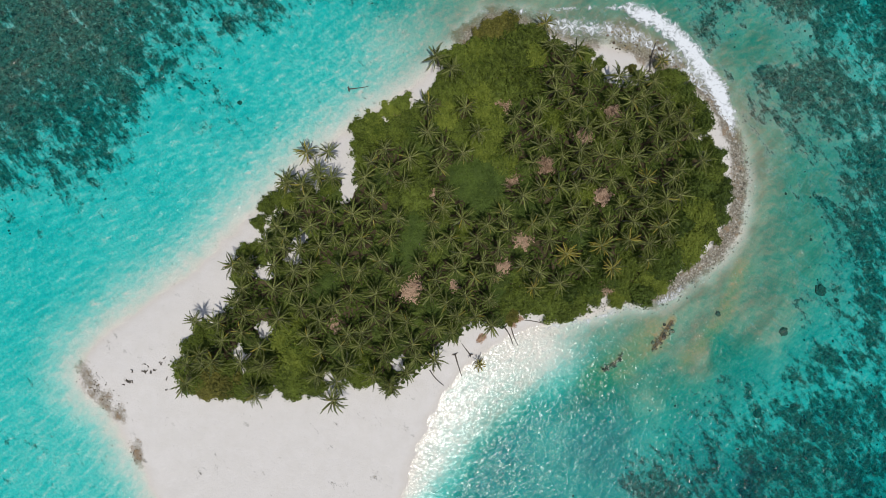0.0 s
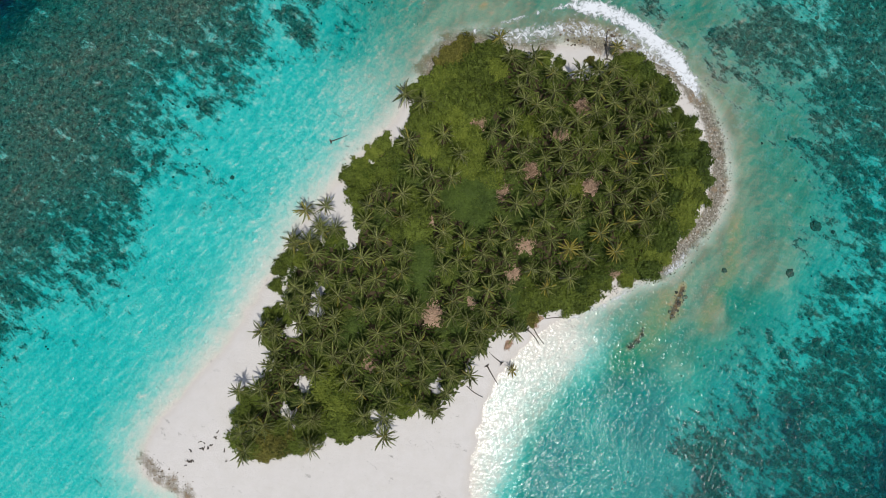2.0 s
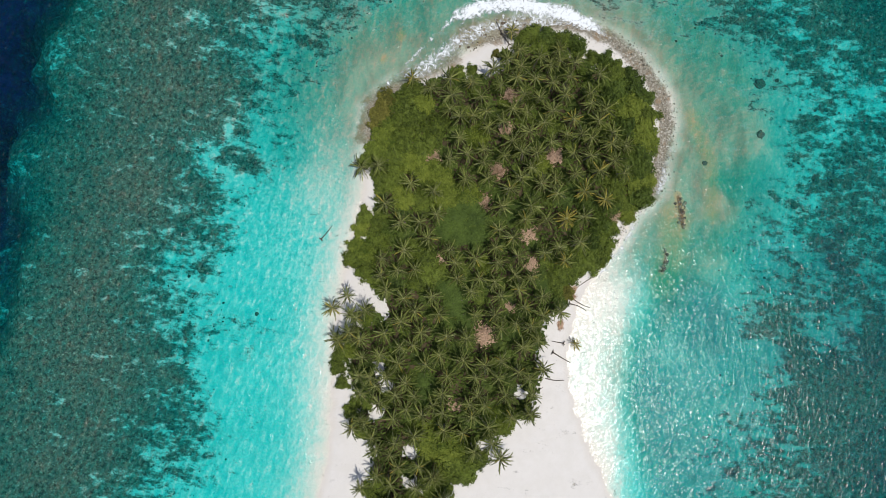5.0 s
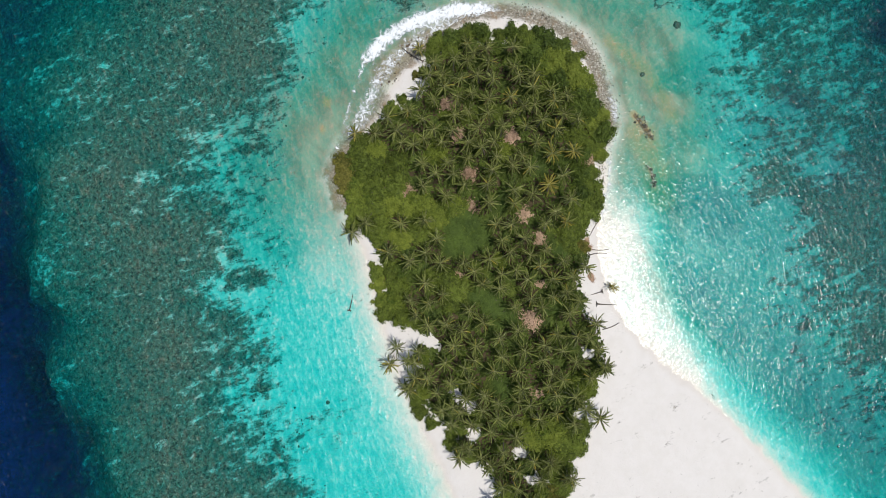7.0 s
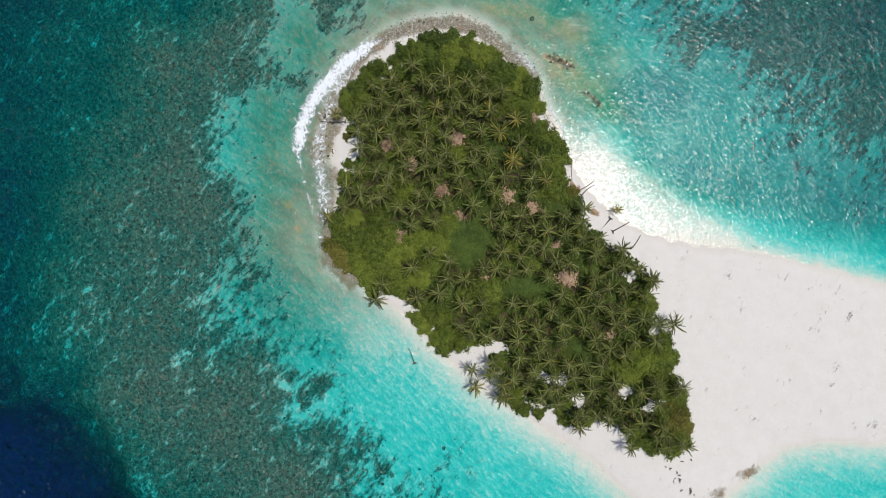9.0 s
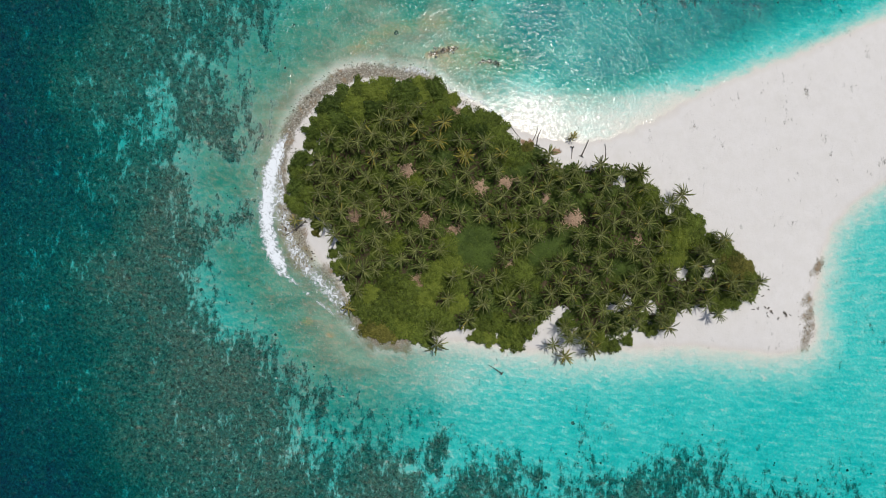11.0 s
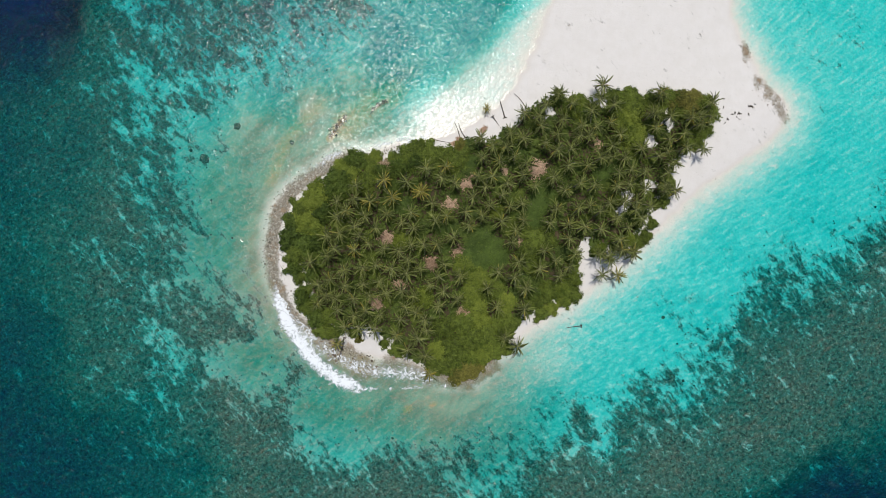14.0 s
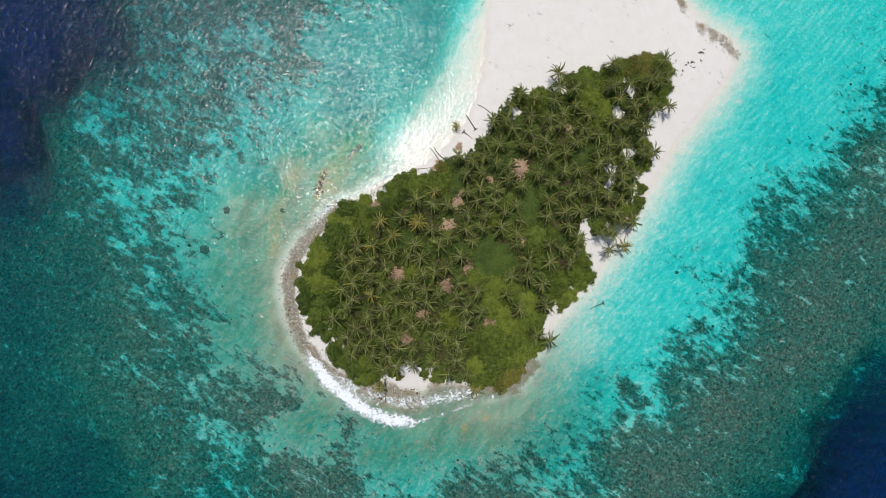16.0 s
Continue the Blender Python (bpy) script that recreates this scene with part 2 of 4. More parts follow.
RUBBLE = stone_material("coral_rubble", (0.2, (0.1, 0.09, 0.068)), (0.55, (0.25, 0.235, 0.19)), (0.9, (0.52, 0.5, 0.44)))
CORAL = stone_material("coral_head", (0.2, (0.035, 0.04, 0.03)), (0.55, (0.09, 0.085, 0.065)), (0.75, (0.18, 0.16, 0.12)), (0.92, (0.42, 0.39, 0.33)))
LEDGE = stone_material("beach_rock", (0.2, (0.05, 0.04, 0.03)), (0.55, (0.13, 0.1, 0.07)), (0.85, (0.3, 0.25, 0.18)))
DRIFT = bark_material("driftwood", (0.07, 0.06, 0.05), (0.19, 0.165, 0.14))

# ---------------------------------------------------------------- plan of the island
SHORE = [(10, 63.5), (6, 57), (1.5, 49.5), (-8, 38.5), (-14, 30), (-22, 19), (-29, 5), (-36, -8), (-44, -19), (-51, -28), (-56.5, -38.5),
         (-56, -46), (-47, -51), (-40, -57.5), (-31, -67), (-27, -80), (-26, -95), (-24, -115), (-16, -138), (-2, -150), (10, -140),
         (17, -118), (20.5, -97), (24.4, -77), (27.3, -58), (28, -39), (29.5, -29), (31.5, -21), (35.5, -13), (41.5, -5.5), (48, -0.5), (56, 4), (63, 7.5),
         (69, 12), (77, 15), (83, 22.5), (90, 31), (92, 40), (90, 51), (86, 59), (80.5, 65), (73, 70), (65, 73), (56, 74), (48, 73.5), (38, 72.5)]
SHORE += [(28, 73.5), (18, 73), (13, 69)]
GROVE = [(14, 70), (19, 73), (29, 73), (38, 71.5), (43, 69), (48, 66.5), (54, 67.5), (59, 70.5), (64, 70), (69, 65.5), (74.5, 60), (78.5, 55), (84, 49.5), (87, 39.5),
         (84, 31), (78.5, 25), (75, 17.5), (68, 14), (59, 8.5), (52, 4), (45, 2.5), (40, -3.5), (33.5, -5.5), (28, -11.5), (26.5, -17), (21, -23.5),
         (16, -26), (10, -25.5), (5.5, -29.5), (-0.3, -29.2), (-8, -32), (-14, -35), (-19, -34.5), (-23.5, -37.5), (-28.7, -37), (-32, -37),
         (-32.6, -32), (-31, -26), (-31.5, -22), (-28, -16.5), (-27, -12), (-29, -6.3), (-24.5, -1.2), (-25, 6.5), (-21.5, 12.8), (-21.5, 16.5), (-17, 18.5)]
GROVE += [(-9, 18), (-7.5, 24), (-7.6, 30.1), (-9, 34), (-3.5, 40.5), (2.5, 45.2), (5.5, 53), (5, 58), (9, 62.5)]

CLEARINGS = [(-9.0, 24.2), (-7.0, 18.8), (-11.2, 28.0), (-20.9, -6.0), (-15.2, -0.6), (-31.3, -7.6), (-20.4, -27.2), (-16.0, -20.1), (17.4, -18.6), (2.2, -27.1), (-15.2, 4.5), (-19.7, -32.1)]


def smooth_loop(pts, per=6):
    """A closed Catmull-Rom curve through the points."""
    p = np.array(pts, float)
    out = []
    for i in range(len(p)):
        a, b, c, d = p[i - 1], p[i], p[(i + 1) % len(p)], p[(i + 2) % len(p)]
        for t in np.arange(per) / per:
            out.append(0.5 * (2 * b + (c - a) * t + (2 * a - 5 * b + 4 * c - d) * t**2 + (3 * b - a - 3 * c + d) * t**3))
    return np.array(out)


def signed(px, py, loop):
    """Distance to a closed line, positive inside it."""
    shape, px, py = np.shape(px), np.ravel(px), np.ravel(py)
    best, inside = np.full(px.shape, 1e9), np.zeros(px.shape, bool)
    for (ax, ay), (bx, by) in zip(loop, np.roll(loop, -1, 0)):
        dx, dy = bx - ax, by - ay
        t = np.clip(((px - ax) * dx + (py - ay) * dy) / (dx * dx + dy * dy + 1e-9), 0, 1)
        best = np.minimum(best, (px - ax - t * dx) ** 2 + (py - ay - t * dy) ** 2)
        inside ^= ((ay > py) != (by > py)) & (px < ax + (py - ay) * dx / (dy + 1e-12))
    return (np.sqrt(best) * np.where(inside, 1, -1)).reshape(shape)


def near_line(px, py, line):
    """Distance to an open line."""
    best = np.full(np.shape(px), 1e9)
    for (ax, ay), (bx, by) in zip(line[:-1], line[1:]):
        dx, dy = bx - ax, by - ay
        t = np.clip(((px - ax) * dx + (py - ay) * dy) / (dx * dx + dy * dy + 1e-9), 0, 1)
        best = np.minimum(best, (px - ax - t * dx) ** 2 + (py - ay - t * dy) ** 2)
    return np.sqrt(best)


def fract(px, py, seed=0.0, scale=0.05, octaves=4):
    """Smooth value noise from summed sines, about -1 to 1."""
    rs = np.random.RandomState(int(seed * 7 + 3))
    out = np.zeros(np.shape(px))
    for o in range(octaves):
        for _ in range(5):
            a, ph, f = rs.uniform(0, 6.283), rs.uniform(0, 6.283), scale * 2**o * rs.uniform(0.7, 1.4)
            out += np.sin((px * math.cos(a) + py * math.sin(a)) * f * 6.283 + ph) * 0.5**o / 3
    return out


SHORE_LOOP, GROVE_LOOP = smooth_loop(SHORE, 3), smooth_loop(GROVE, 2)
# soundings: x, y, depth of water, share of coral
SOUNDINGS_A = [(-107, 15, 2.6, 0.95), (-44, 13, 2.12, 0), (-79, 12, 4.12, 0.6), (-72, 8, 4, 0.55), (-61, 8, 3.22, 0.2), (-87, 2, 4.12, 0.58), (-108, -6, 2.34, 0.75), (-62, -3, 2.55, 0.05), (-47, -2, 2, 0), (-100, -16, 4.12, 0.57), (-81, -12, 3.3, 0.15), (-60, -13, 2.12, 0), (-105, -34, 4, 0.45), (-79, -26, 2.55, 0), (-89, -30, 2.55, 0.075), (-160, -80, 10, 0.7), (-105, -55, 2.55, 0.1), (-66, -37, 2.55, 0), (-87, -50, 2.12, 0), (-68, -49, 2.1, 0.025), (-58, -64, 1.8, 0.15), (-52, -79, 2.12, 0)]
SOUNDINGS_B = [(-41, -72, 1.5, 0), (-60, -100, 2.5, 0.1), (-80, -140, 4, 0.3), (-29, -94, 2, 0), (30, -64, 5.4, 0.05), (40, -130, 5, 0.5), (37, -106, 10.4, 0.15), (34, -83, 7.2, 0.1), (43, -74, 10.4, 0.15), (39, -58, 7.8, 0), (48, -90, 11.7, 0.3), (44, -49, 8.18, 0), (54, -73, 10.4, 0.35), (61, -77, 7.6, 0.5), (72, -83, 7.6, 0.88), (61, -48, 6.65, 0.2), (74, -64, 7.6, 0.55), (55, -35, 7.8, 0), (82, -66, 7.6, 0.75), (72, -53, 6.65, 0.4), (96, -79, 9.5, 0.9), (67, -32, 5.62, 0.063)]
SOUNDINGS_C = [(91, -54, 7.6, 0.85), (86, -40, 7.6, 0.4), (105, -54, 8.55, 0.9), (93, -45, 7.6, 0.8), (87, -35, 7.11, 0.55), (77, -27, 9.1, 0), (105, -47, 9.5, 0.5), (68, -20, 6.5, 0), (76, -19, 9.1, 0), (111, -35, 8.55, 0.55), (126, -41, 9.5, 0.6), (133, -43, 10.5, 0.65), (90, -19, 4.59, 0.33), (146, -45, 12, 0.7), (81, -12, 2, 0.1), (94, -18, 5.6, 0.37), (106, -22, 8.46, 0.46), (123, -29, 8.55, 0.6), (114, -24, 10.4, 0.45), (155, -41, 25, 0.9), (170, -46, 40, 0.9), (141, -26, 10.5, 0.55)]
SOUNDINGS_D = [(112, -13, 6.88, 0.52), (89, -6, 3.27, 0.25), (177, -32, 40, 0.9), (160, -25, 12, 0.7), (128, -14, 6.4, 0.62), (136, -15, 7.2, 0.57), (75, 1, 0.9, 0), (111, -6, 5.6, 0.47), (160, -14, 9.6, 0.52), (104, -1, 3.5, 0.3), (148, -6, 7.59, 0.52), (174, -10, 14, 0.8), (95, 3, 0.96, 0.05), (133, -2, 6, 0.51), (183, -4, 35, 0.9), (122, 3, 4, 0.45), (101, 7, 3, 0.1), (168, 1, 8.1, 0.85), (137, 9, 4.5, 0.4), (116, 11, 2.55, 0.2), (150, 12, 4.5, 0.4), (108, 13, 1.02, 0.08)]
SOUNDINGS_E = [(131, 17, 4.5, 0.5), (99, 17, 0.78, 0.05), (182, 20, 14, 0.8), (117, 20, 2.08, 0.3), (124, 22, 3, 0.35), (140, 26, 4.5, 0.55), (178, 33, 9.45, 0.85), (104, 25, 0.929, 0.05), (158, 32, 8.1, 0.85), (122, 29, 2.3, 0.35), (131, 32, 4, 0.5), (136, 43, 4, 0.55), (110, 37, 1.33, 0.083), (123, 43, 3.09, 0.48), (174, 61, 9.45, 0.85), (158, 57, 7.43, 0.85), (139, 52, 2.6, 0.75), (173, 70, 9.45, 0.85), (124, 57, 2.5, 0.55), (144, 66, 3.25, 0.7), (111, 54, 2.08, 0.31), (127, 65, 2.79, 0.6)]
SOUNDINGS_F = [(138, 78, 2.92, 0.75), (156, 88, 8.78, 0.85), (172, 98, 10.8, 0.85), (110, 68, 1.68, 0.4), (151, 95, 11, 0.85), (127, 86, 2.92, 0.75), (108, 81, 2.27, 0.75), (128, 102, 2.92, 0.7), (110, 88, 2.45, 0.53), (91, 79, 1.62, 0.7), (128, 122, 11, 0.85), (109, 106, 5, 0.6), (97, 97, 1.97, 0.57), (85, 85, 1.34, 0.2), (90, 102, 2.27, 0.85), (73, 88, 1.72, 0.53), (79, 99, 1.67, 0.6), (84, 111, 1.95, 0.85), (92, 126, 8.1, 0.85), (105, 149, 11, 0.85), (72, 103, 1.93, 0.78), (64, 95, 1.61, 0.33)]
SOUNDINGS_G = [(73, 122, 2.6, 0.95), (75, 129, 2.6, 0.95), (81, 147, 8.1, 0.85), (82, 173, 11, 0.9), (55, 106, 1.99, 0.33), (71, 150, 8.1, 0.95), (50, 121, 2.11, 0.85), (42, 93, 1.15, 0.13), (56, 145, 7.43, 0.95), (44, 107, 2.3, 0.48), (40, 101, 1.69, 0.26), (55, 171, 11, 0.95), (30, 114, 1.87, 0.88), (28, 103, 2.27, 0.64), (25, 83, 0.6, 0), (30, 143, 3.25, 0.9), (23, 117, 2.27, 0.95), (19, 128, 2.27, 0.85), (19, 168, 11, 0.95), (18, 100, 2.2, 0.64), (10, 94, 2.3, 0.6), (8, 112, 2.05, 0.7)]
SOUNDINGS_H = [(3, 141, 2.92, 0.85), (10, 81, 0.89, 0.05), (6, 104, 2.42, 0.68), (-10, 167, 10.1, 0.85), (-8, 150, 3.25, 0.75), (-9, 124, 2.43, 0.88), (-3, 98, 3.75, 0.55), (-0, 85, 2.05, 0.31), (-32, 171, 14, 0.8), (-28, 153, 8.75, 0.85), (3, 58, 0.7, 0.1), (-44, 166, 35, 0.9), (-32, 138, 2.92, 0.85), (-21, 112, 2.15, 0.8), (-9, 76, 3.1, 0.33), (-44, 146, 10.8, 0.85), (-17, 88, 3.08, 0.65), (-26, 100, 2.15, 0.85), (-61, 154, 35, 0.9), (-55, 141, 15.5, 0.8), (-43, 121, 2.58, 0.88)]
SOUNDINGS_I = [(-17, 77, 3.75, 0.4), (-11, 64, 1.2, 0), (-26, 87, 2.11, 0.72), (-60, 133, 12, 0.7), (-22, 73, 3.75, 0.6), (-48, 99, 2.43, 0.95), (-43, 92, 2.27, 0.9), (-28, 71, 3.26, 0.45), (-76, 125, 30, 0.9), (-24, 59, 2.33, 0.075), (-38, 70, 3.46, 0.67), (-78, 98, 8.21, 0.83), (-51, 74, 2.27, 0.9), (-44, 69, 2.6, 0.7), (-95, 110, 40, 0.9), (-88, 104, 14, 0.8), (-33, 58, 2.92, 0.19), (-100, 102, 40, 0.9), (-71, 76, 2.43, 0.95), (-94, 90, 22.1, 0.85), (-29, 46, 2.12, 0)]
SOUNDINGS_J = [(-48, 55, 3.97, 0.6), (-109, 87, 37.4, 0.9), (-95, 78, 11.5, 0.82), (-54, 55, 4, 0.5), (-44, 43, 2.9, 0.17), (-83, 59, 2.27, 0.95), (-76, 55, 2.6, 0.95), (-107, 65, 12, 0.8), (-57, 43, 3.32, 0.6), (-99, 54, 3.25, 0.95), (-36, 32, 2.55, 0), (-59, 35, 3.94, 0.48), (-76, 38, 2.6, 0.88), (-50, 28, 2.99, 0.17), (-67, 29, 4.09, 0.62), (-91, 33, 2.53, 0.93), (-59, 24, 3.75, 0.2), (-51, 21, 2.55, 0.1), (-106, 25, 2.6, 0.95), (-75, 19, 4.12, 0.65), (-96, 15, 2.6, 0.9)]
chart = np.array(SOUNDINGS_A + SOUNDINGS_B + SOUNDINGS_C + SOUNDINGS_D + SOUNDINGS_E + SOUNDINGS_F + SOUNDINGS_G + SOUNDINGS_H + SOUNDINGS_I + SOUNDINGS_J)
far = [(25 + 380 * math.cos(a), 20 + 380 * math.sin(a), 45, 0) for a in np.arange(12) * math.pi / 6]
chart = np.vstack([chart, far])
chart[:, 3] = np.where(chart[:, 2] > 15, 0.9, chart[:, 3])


def spread(values, ridge=3.0):
    """Weights of a smooth field through the soundings."""
    xy = chart[:, :2]
    d = np.linalg.norm(xy[:, None] - xy[None], axis=-1)
    a = -d - ridge * np.eye(len(xy))
    k = np.block([[a, np.ones((len(xy), 1))], [np.ones((1, len(xy))), np.zeros((1, 1))]])
    return np.linalg.solve(k, np.r_[values, 0])


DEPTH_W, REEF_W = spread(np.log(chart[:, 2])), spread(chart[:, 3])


def field(px, py, w):
    out = np.full(np.shape(px), w[-1])
    for (cx, cy), k in zip(chart[:, :2], w[:-1]):
        out -= k * np.hypot(px - cx, py - cy)
    return out


FLAT = [(75, 69), (67, 76), (57, 81), (48, 81.5), (44, 78), (53, 74), (66, 70.5)]
EAST_EDGE = [(76, 14.5), (83, 22.5), (89, 31), (91, 40), (89.5, 51), (85.5, 60), (80, 66.5), (74, 72)]
FLAT_LOOP = smooth_loop(FLAT, 4)
SURF = [(83.5, 60), (82, 65.5), (76, 73), (67, 80), (57, 84.5), (47, 85), (37, 81.5), (27, 77.5), (18, 74.5), (8, 71.5)]
SWASH = [(29, -44), (36, -32), (43, -21), (47, -13), (50, -7)]
WASH = [(34, -34), (42, -24), (49, -14), (54, -6)]


def survey(px, py):
    """Height of the ground and its cover, on land and under water."""
    wx, wy = px + 3 * fract(px, py, 1, 0.03, 3), py + 3 * fract(px, py, 2, 0.03, 3)
    sd = signed(px, py, SHORE_LOOP) + 0.5 * fract(px, py, 3, 0.12, 3)
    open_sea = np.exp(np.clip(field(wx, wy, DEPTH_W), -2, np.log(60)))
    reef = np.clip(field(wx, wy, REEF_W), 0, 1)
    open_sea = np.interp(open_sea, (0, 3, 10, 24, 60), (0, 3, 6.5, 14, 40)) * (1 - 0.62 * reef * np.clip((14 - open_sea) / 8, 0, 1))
    reef = np.clip(reef + 0.1 * np.clip((px - 95) / 25, 0, 1), 0, 1)
    off = np.maximum(-sd, 0)
    wash = np.clip(1.35 - near_line(px, py, SWASH) / 13, 0, 1)
    steep = 1 + 1.5 * np.clip((px - 15) / 10, 0, 1) * np.clip((-12 - py) / 20, 0, 1)
    west = np.clip((20 - px * 0.84 + py * 0.55) / 20, 0, 1)
    depth = np.minimum(open_sea, 0.02 + ((0.11 - 0.03 * west) * off + (0.003 + 0.002 * west) * off**2) * steep * (1 - 0.88 * wash) * (1 - 0.4 * np.clip((px - 66) / 12, 0, 1)))
    depth = depth * (1 + 0.10 * fract(px, py, 4, 0.05, 4))
    land = 1.5 * (1 - np.exp(-np.maximum(sd, 0) / 7)) + 0.1 * fract(px, py, 5, 0.08, 3) * np.clip(sd / 6, 0, 1)
    algae = np.clip(off / 5, 0, 1) * np.clip((48 - off) / 25, 0.1, 1) * (1 - wash) / (1 + np.exp(-np.maximum(px * 0.75 + py * 0.66 - 40, px * 0.9 + py * 0.45 - 36) / 9))
    weed = 0.55 * np.clip((off - 6) / 10, 0, 1) * np.clip((px - 25) / 15, 0, 1) * np.clip((-6 - py) / 15, 0, 1)
    depth = depth * (1 - 0.3 * algae * np.clip((py - 50) / 15, 0, 1) * np.clip((16 - off) / 6, 0, 1))
    flat = np.clip(signed(px, py, FLAT_LOOP) / 4 + 0.6, 0, 1)
    depth = depth * (1 - 0.9 * flat)
    ledge = np.maximum(np.exp(-(near_line(px, py, [(82.6, 11), (79.8, 2.5)]) / 1.1) ** 2), 0.85 * np.exp(-(near_line(px, py, [(72.6, -1.5), (69.2, -6.5)]) / 0.9) ** 2))
    ochre = np.maximum(ledge, 0.5 * np.exp(-(near_line(px, py, [(79, 6), (73, -4), (68, -10)]) / 5) ** 2))
    ochre = np.maximum(ochre, 0.34 * np.exp(-(near_line(px, py, [(97, 30), (95, 14), (89, 2)]) / 3.5) ** 2))
    ochre = np.maximum(ochre, 0.5 * np.exp(-(near_line(px, py, [(32, 87.5), (31, 86.5)]) / 1.3) ** 2) + 0.4 * np.exp(-(near_line(px, py, [(24.5, 83.5), (23.5, 82.6)]) / 1.2) ** 2))
    depth = depth * (1 - 0.92 * ledge * (0.85 + 0.15 * fract(px, py, 13, 0.4, 2)))
    z = np.where(sd > 0, np.maximum(land, 0.03), -np.maximum(depth, 0.02))
    reef = reef * np.clip(off / 12, 0, 1)
    for cx, cy, cr in ((-24.9, 83.9, 1.6), (-19, 79, 1.1), (-31, 79.5, 1.0)):
        reef = reef * np.clip(np.hypot(px - cx, py - cy) / cr - 0.5, 0, 1)
    rub = np.maximum(flat, np.clip(1.2 - near_line(px, py, EAST_EDGE) / 3.4, 0, 1))
    rub = np.maximum(rub, 0.85 * np.clip(1.3 - near_line(px, py, [(10, 65), (16, 73), (28, 75), (42, 75)]) / 4, 0, 1))
    for line, wide in (([(-57, -42), (-52, -46.5), (-45, -50)], 1.6), ([(-39, -56), (-37, -61)], 1.0)):
        rub = np.maximum(rub, 0.62 * np.clip(1.6 - near_line(px, py, line) / wide / 1.5, 0, 1))
    grove = signed(px, py, GROVE_LOOP)
    soil = np.clip(grove / 4, 0, 1)
    for cx, cy in CLEARINGS:
        soil = soil * np.clip((np.hypot(px - cx, py - cy) + 0.9 * fract(px, py, 21, 0.22, 2)) / 2.4 - 0.5, 0, 1)
    return z, sd, reef, rub, soil, np.maximum(algae, weed), ochre


def axis(lo, hi, step, reach=4200, grow=1.35):
    a = list(np.arange(lo, hi + step, step))
    d = step
    while a[-1] < reach:
        d *= grow
        a.append(a[-1] + d)
    d = step
    while a[0] > -reach:
        d *= grow
        a.insert(0, a[0] - d)
    return np.array(a)


def sheet(name, xs, ys, z, attrs, mat, label):
    nx, ny = len(xs), len(ys)
    gx, gy = np.meshgrid(xs, ys)
    me = bpy.data.meshes.new(name)
    i = np.arange(nx * ny).reshape(ny, nx)
    quads = np.stack([i[:-1, :-1], i[:-1, 1:], i[1:, 1:], i[1:, :-1]], -1).reshape(-1, 4)
    me.from_pydata(np.stack([gx, gy, z], -1).reshape(-1, 3).tolist(), [], quads.tolist())
    for key, v in attrs.items():
        me.attributes.new(key, "FLOAT", "POINT").data.foreach_set("value", np.ravel(v).astype(np.float32))
    me.polygons.foreach_set("use_smooth", np.ones(len(me.polygons), bool))
    me.materials.append(mat)
    return tagged(new(name, me), label, name.split("_")[0], kind="structure")


# ---------------------------------------------------------------- ground and sea
xs, ys = axis(-140, 200, 1.0), axis(-165, 185, 1.0)
gx, gy = np.meshgrid(xs, ys)
z, sd, reef, rub, soil, algae, ochre = survey(gx, gy)
relief = reef * np.clip(-z / 2, 0, 1) * (0.35 * fract(gx, gy, 8, 0.13, 3) + 0.2 * fract(gx, gy, 9, 0.3, 2))
sheet("ground", xs, ys, z + relief, {"reef": reef, "rubble": rub, "soil": soil, "algae": algae, "ochre": ochre}, GROUND,
      "white coral sand island and reef seabed sloping into deep water")

heavy = np.clip((gx - 44) / 8, 0, 1) * np.clip((gy - 58) / 8, 0, 1)
surf = np.clip(1.25 - near_line(gx, gy, SURF) / (0.9 + 2.3 * heavy), 0, 1) * (0.55 + 0.45 * heavy) * np.clip((gx - 4) / 14, 0, 1)
swash = 0.22 * np.clip(1.4 - near_line(gx, gy, WASH) / 9, 0, 1)
swash = np.maximum(swash, 0.62 * np.clip(1 - np.abs(sd + 1.2) / 2.2, 0, 1) * np.clip((gx - 46) / 8, 0, 1) * np.clip((30 - gy) / 10, 0, 1))
swash = np.maximum(swash, 0.3 * np.clip(1 - np.abs(sd + 1.5) / 2.5, 0, 1) * np.clip((gx - 70) / 10, 0, 1))
swash = np.maximum(swash, 0.62 * np.clip(1.2 - near_line(gx, gy, [(74, 71), (62, 77), (50, 79), (40, 77), (29, 75)]) / 4, 0, 1))
foam = np.clip(np.maximum(surf, swash), 0, 1)
waves = 0.06 * fract(gx, gy, 11, 0.06, 3) * np.clip(-z, 0, 1)
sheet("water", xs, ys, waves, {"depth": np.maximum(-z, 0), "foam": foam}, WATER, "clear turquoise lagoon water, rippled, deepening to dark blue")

# ---------------------------------------------------------------- things
def part(name, mesh, parent, label="", m=None):
    ob = new(name, mesh)
    ob.parent = parent
    if m is not None:
        ob.matrix_basis = m
    return tagged(ob, label) if label else ob


def mesh_of(name, verts, faces, mat, soft=False):
    me = bpy.data.meshes.new(name)
    me.from_pydata([tuple(v) for v in verts], [], faces)
    me.materials.append(mat)
    if soft:
        me.polygons.foreach_set("use_smooth", np.ones(len(me.polygons), bool))
    return me


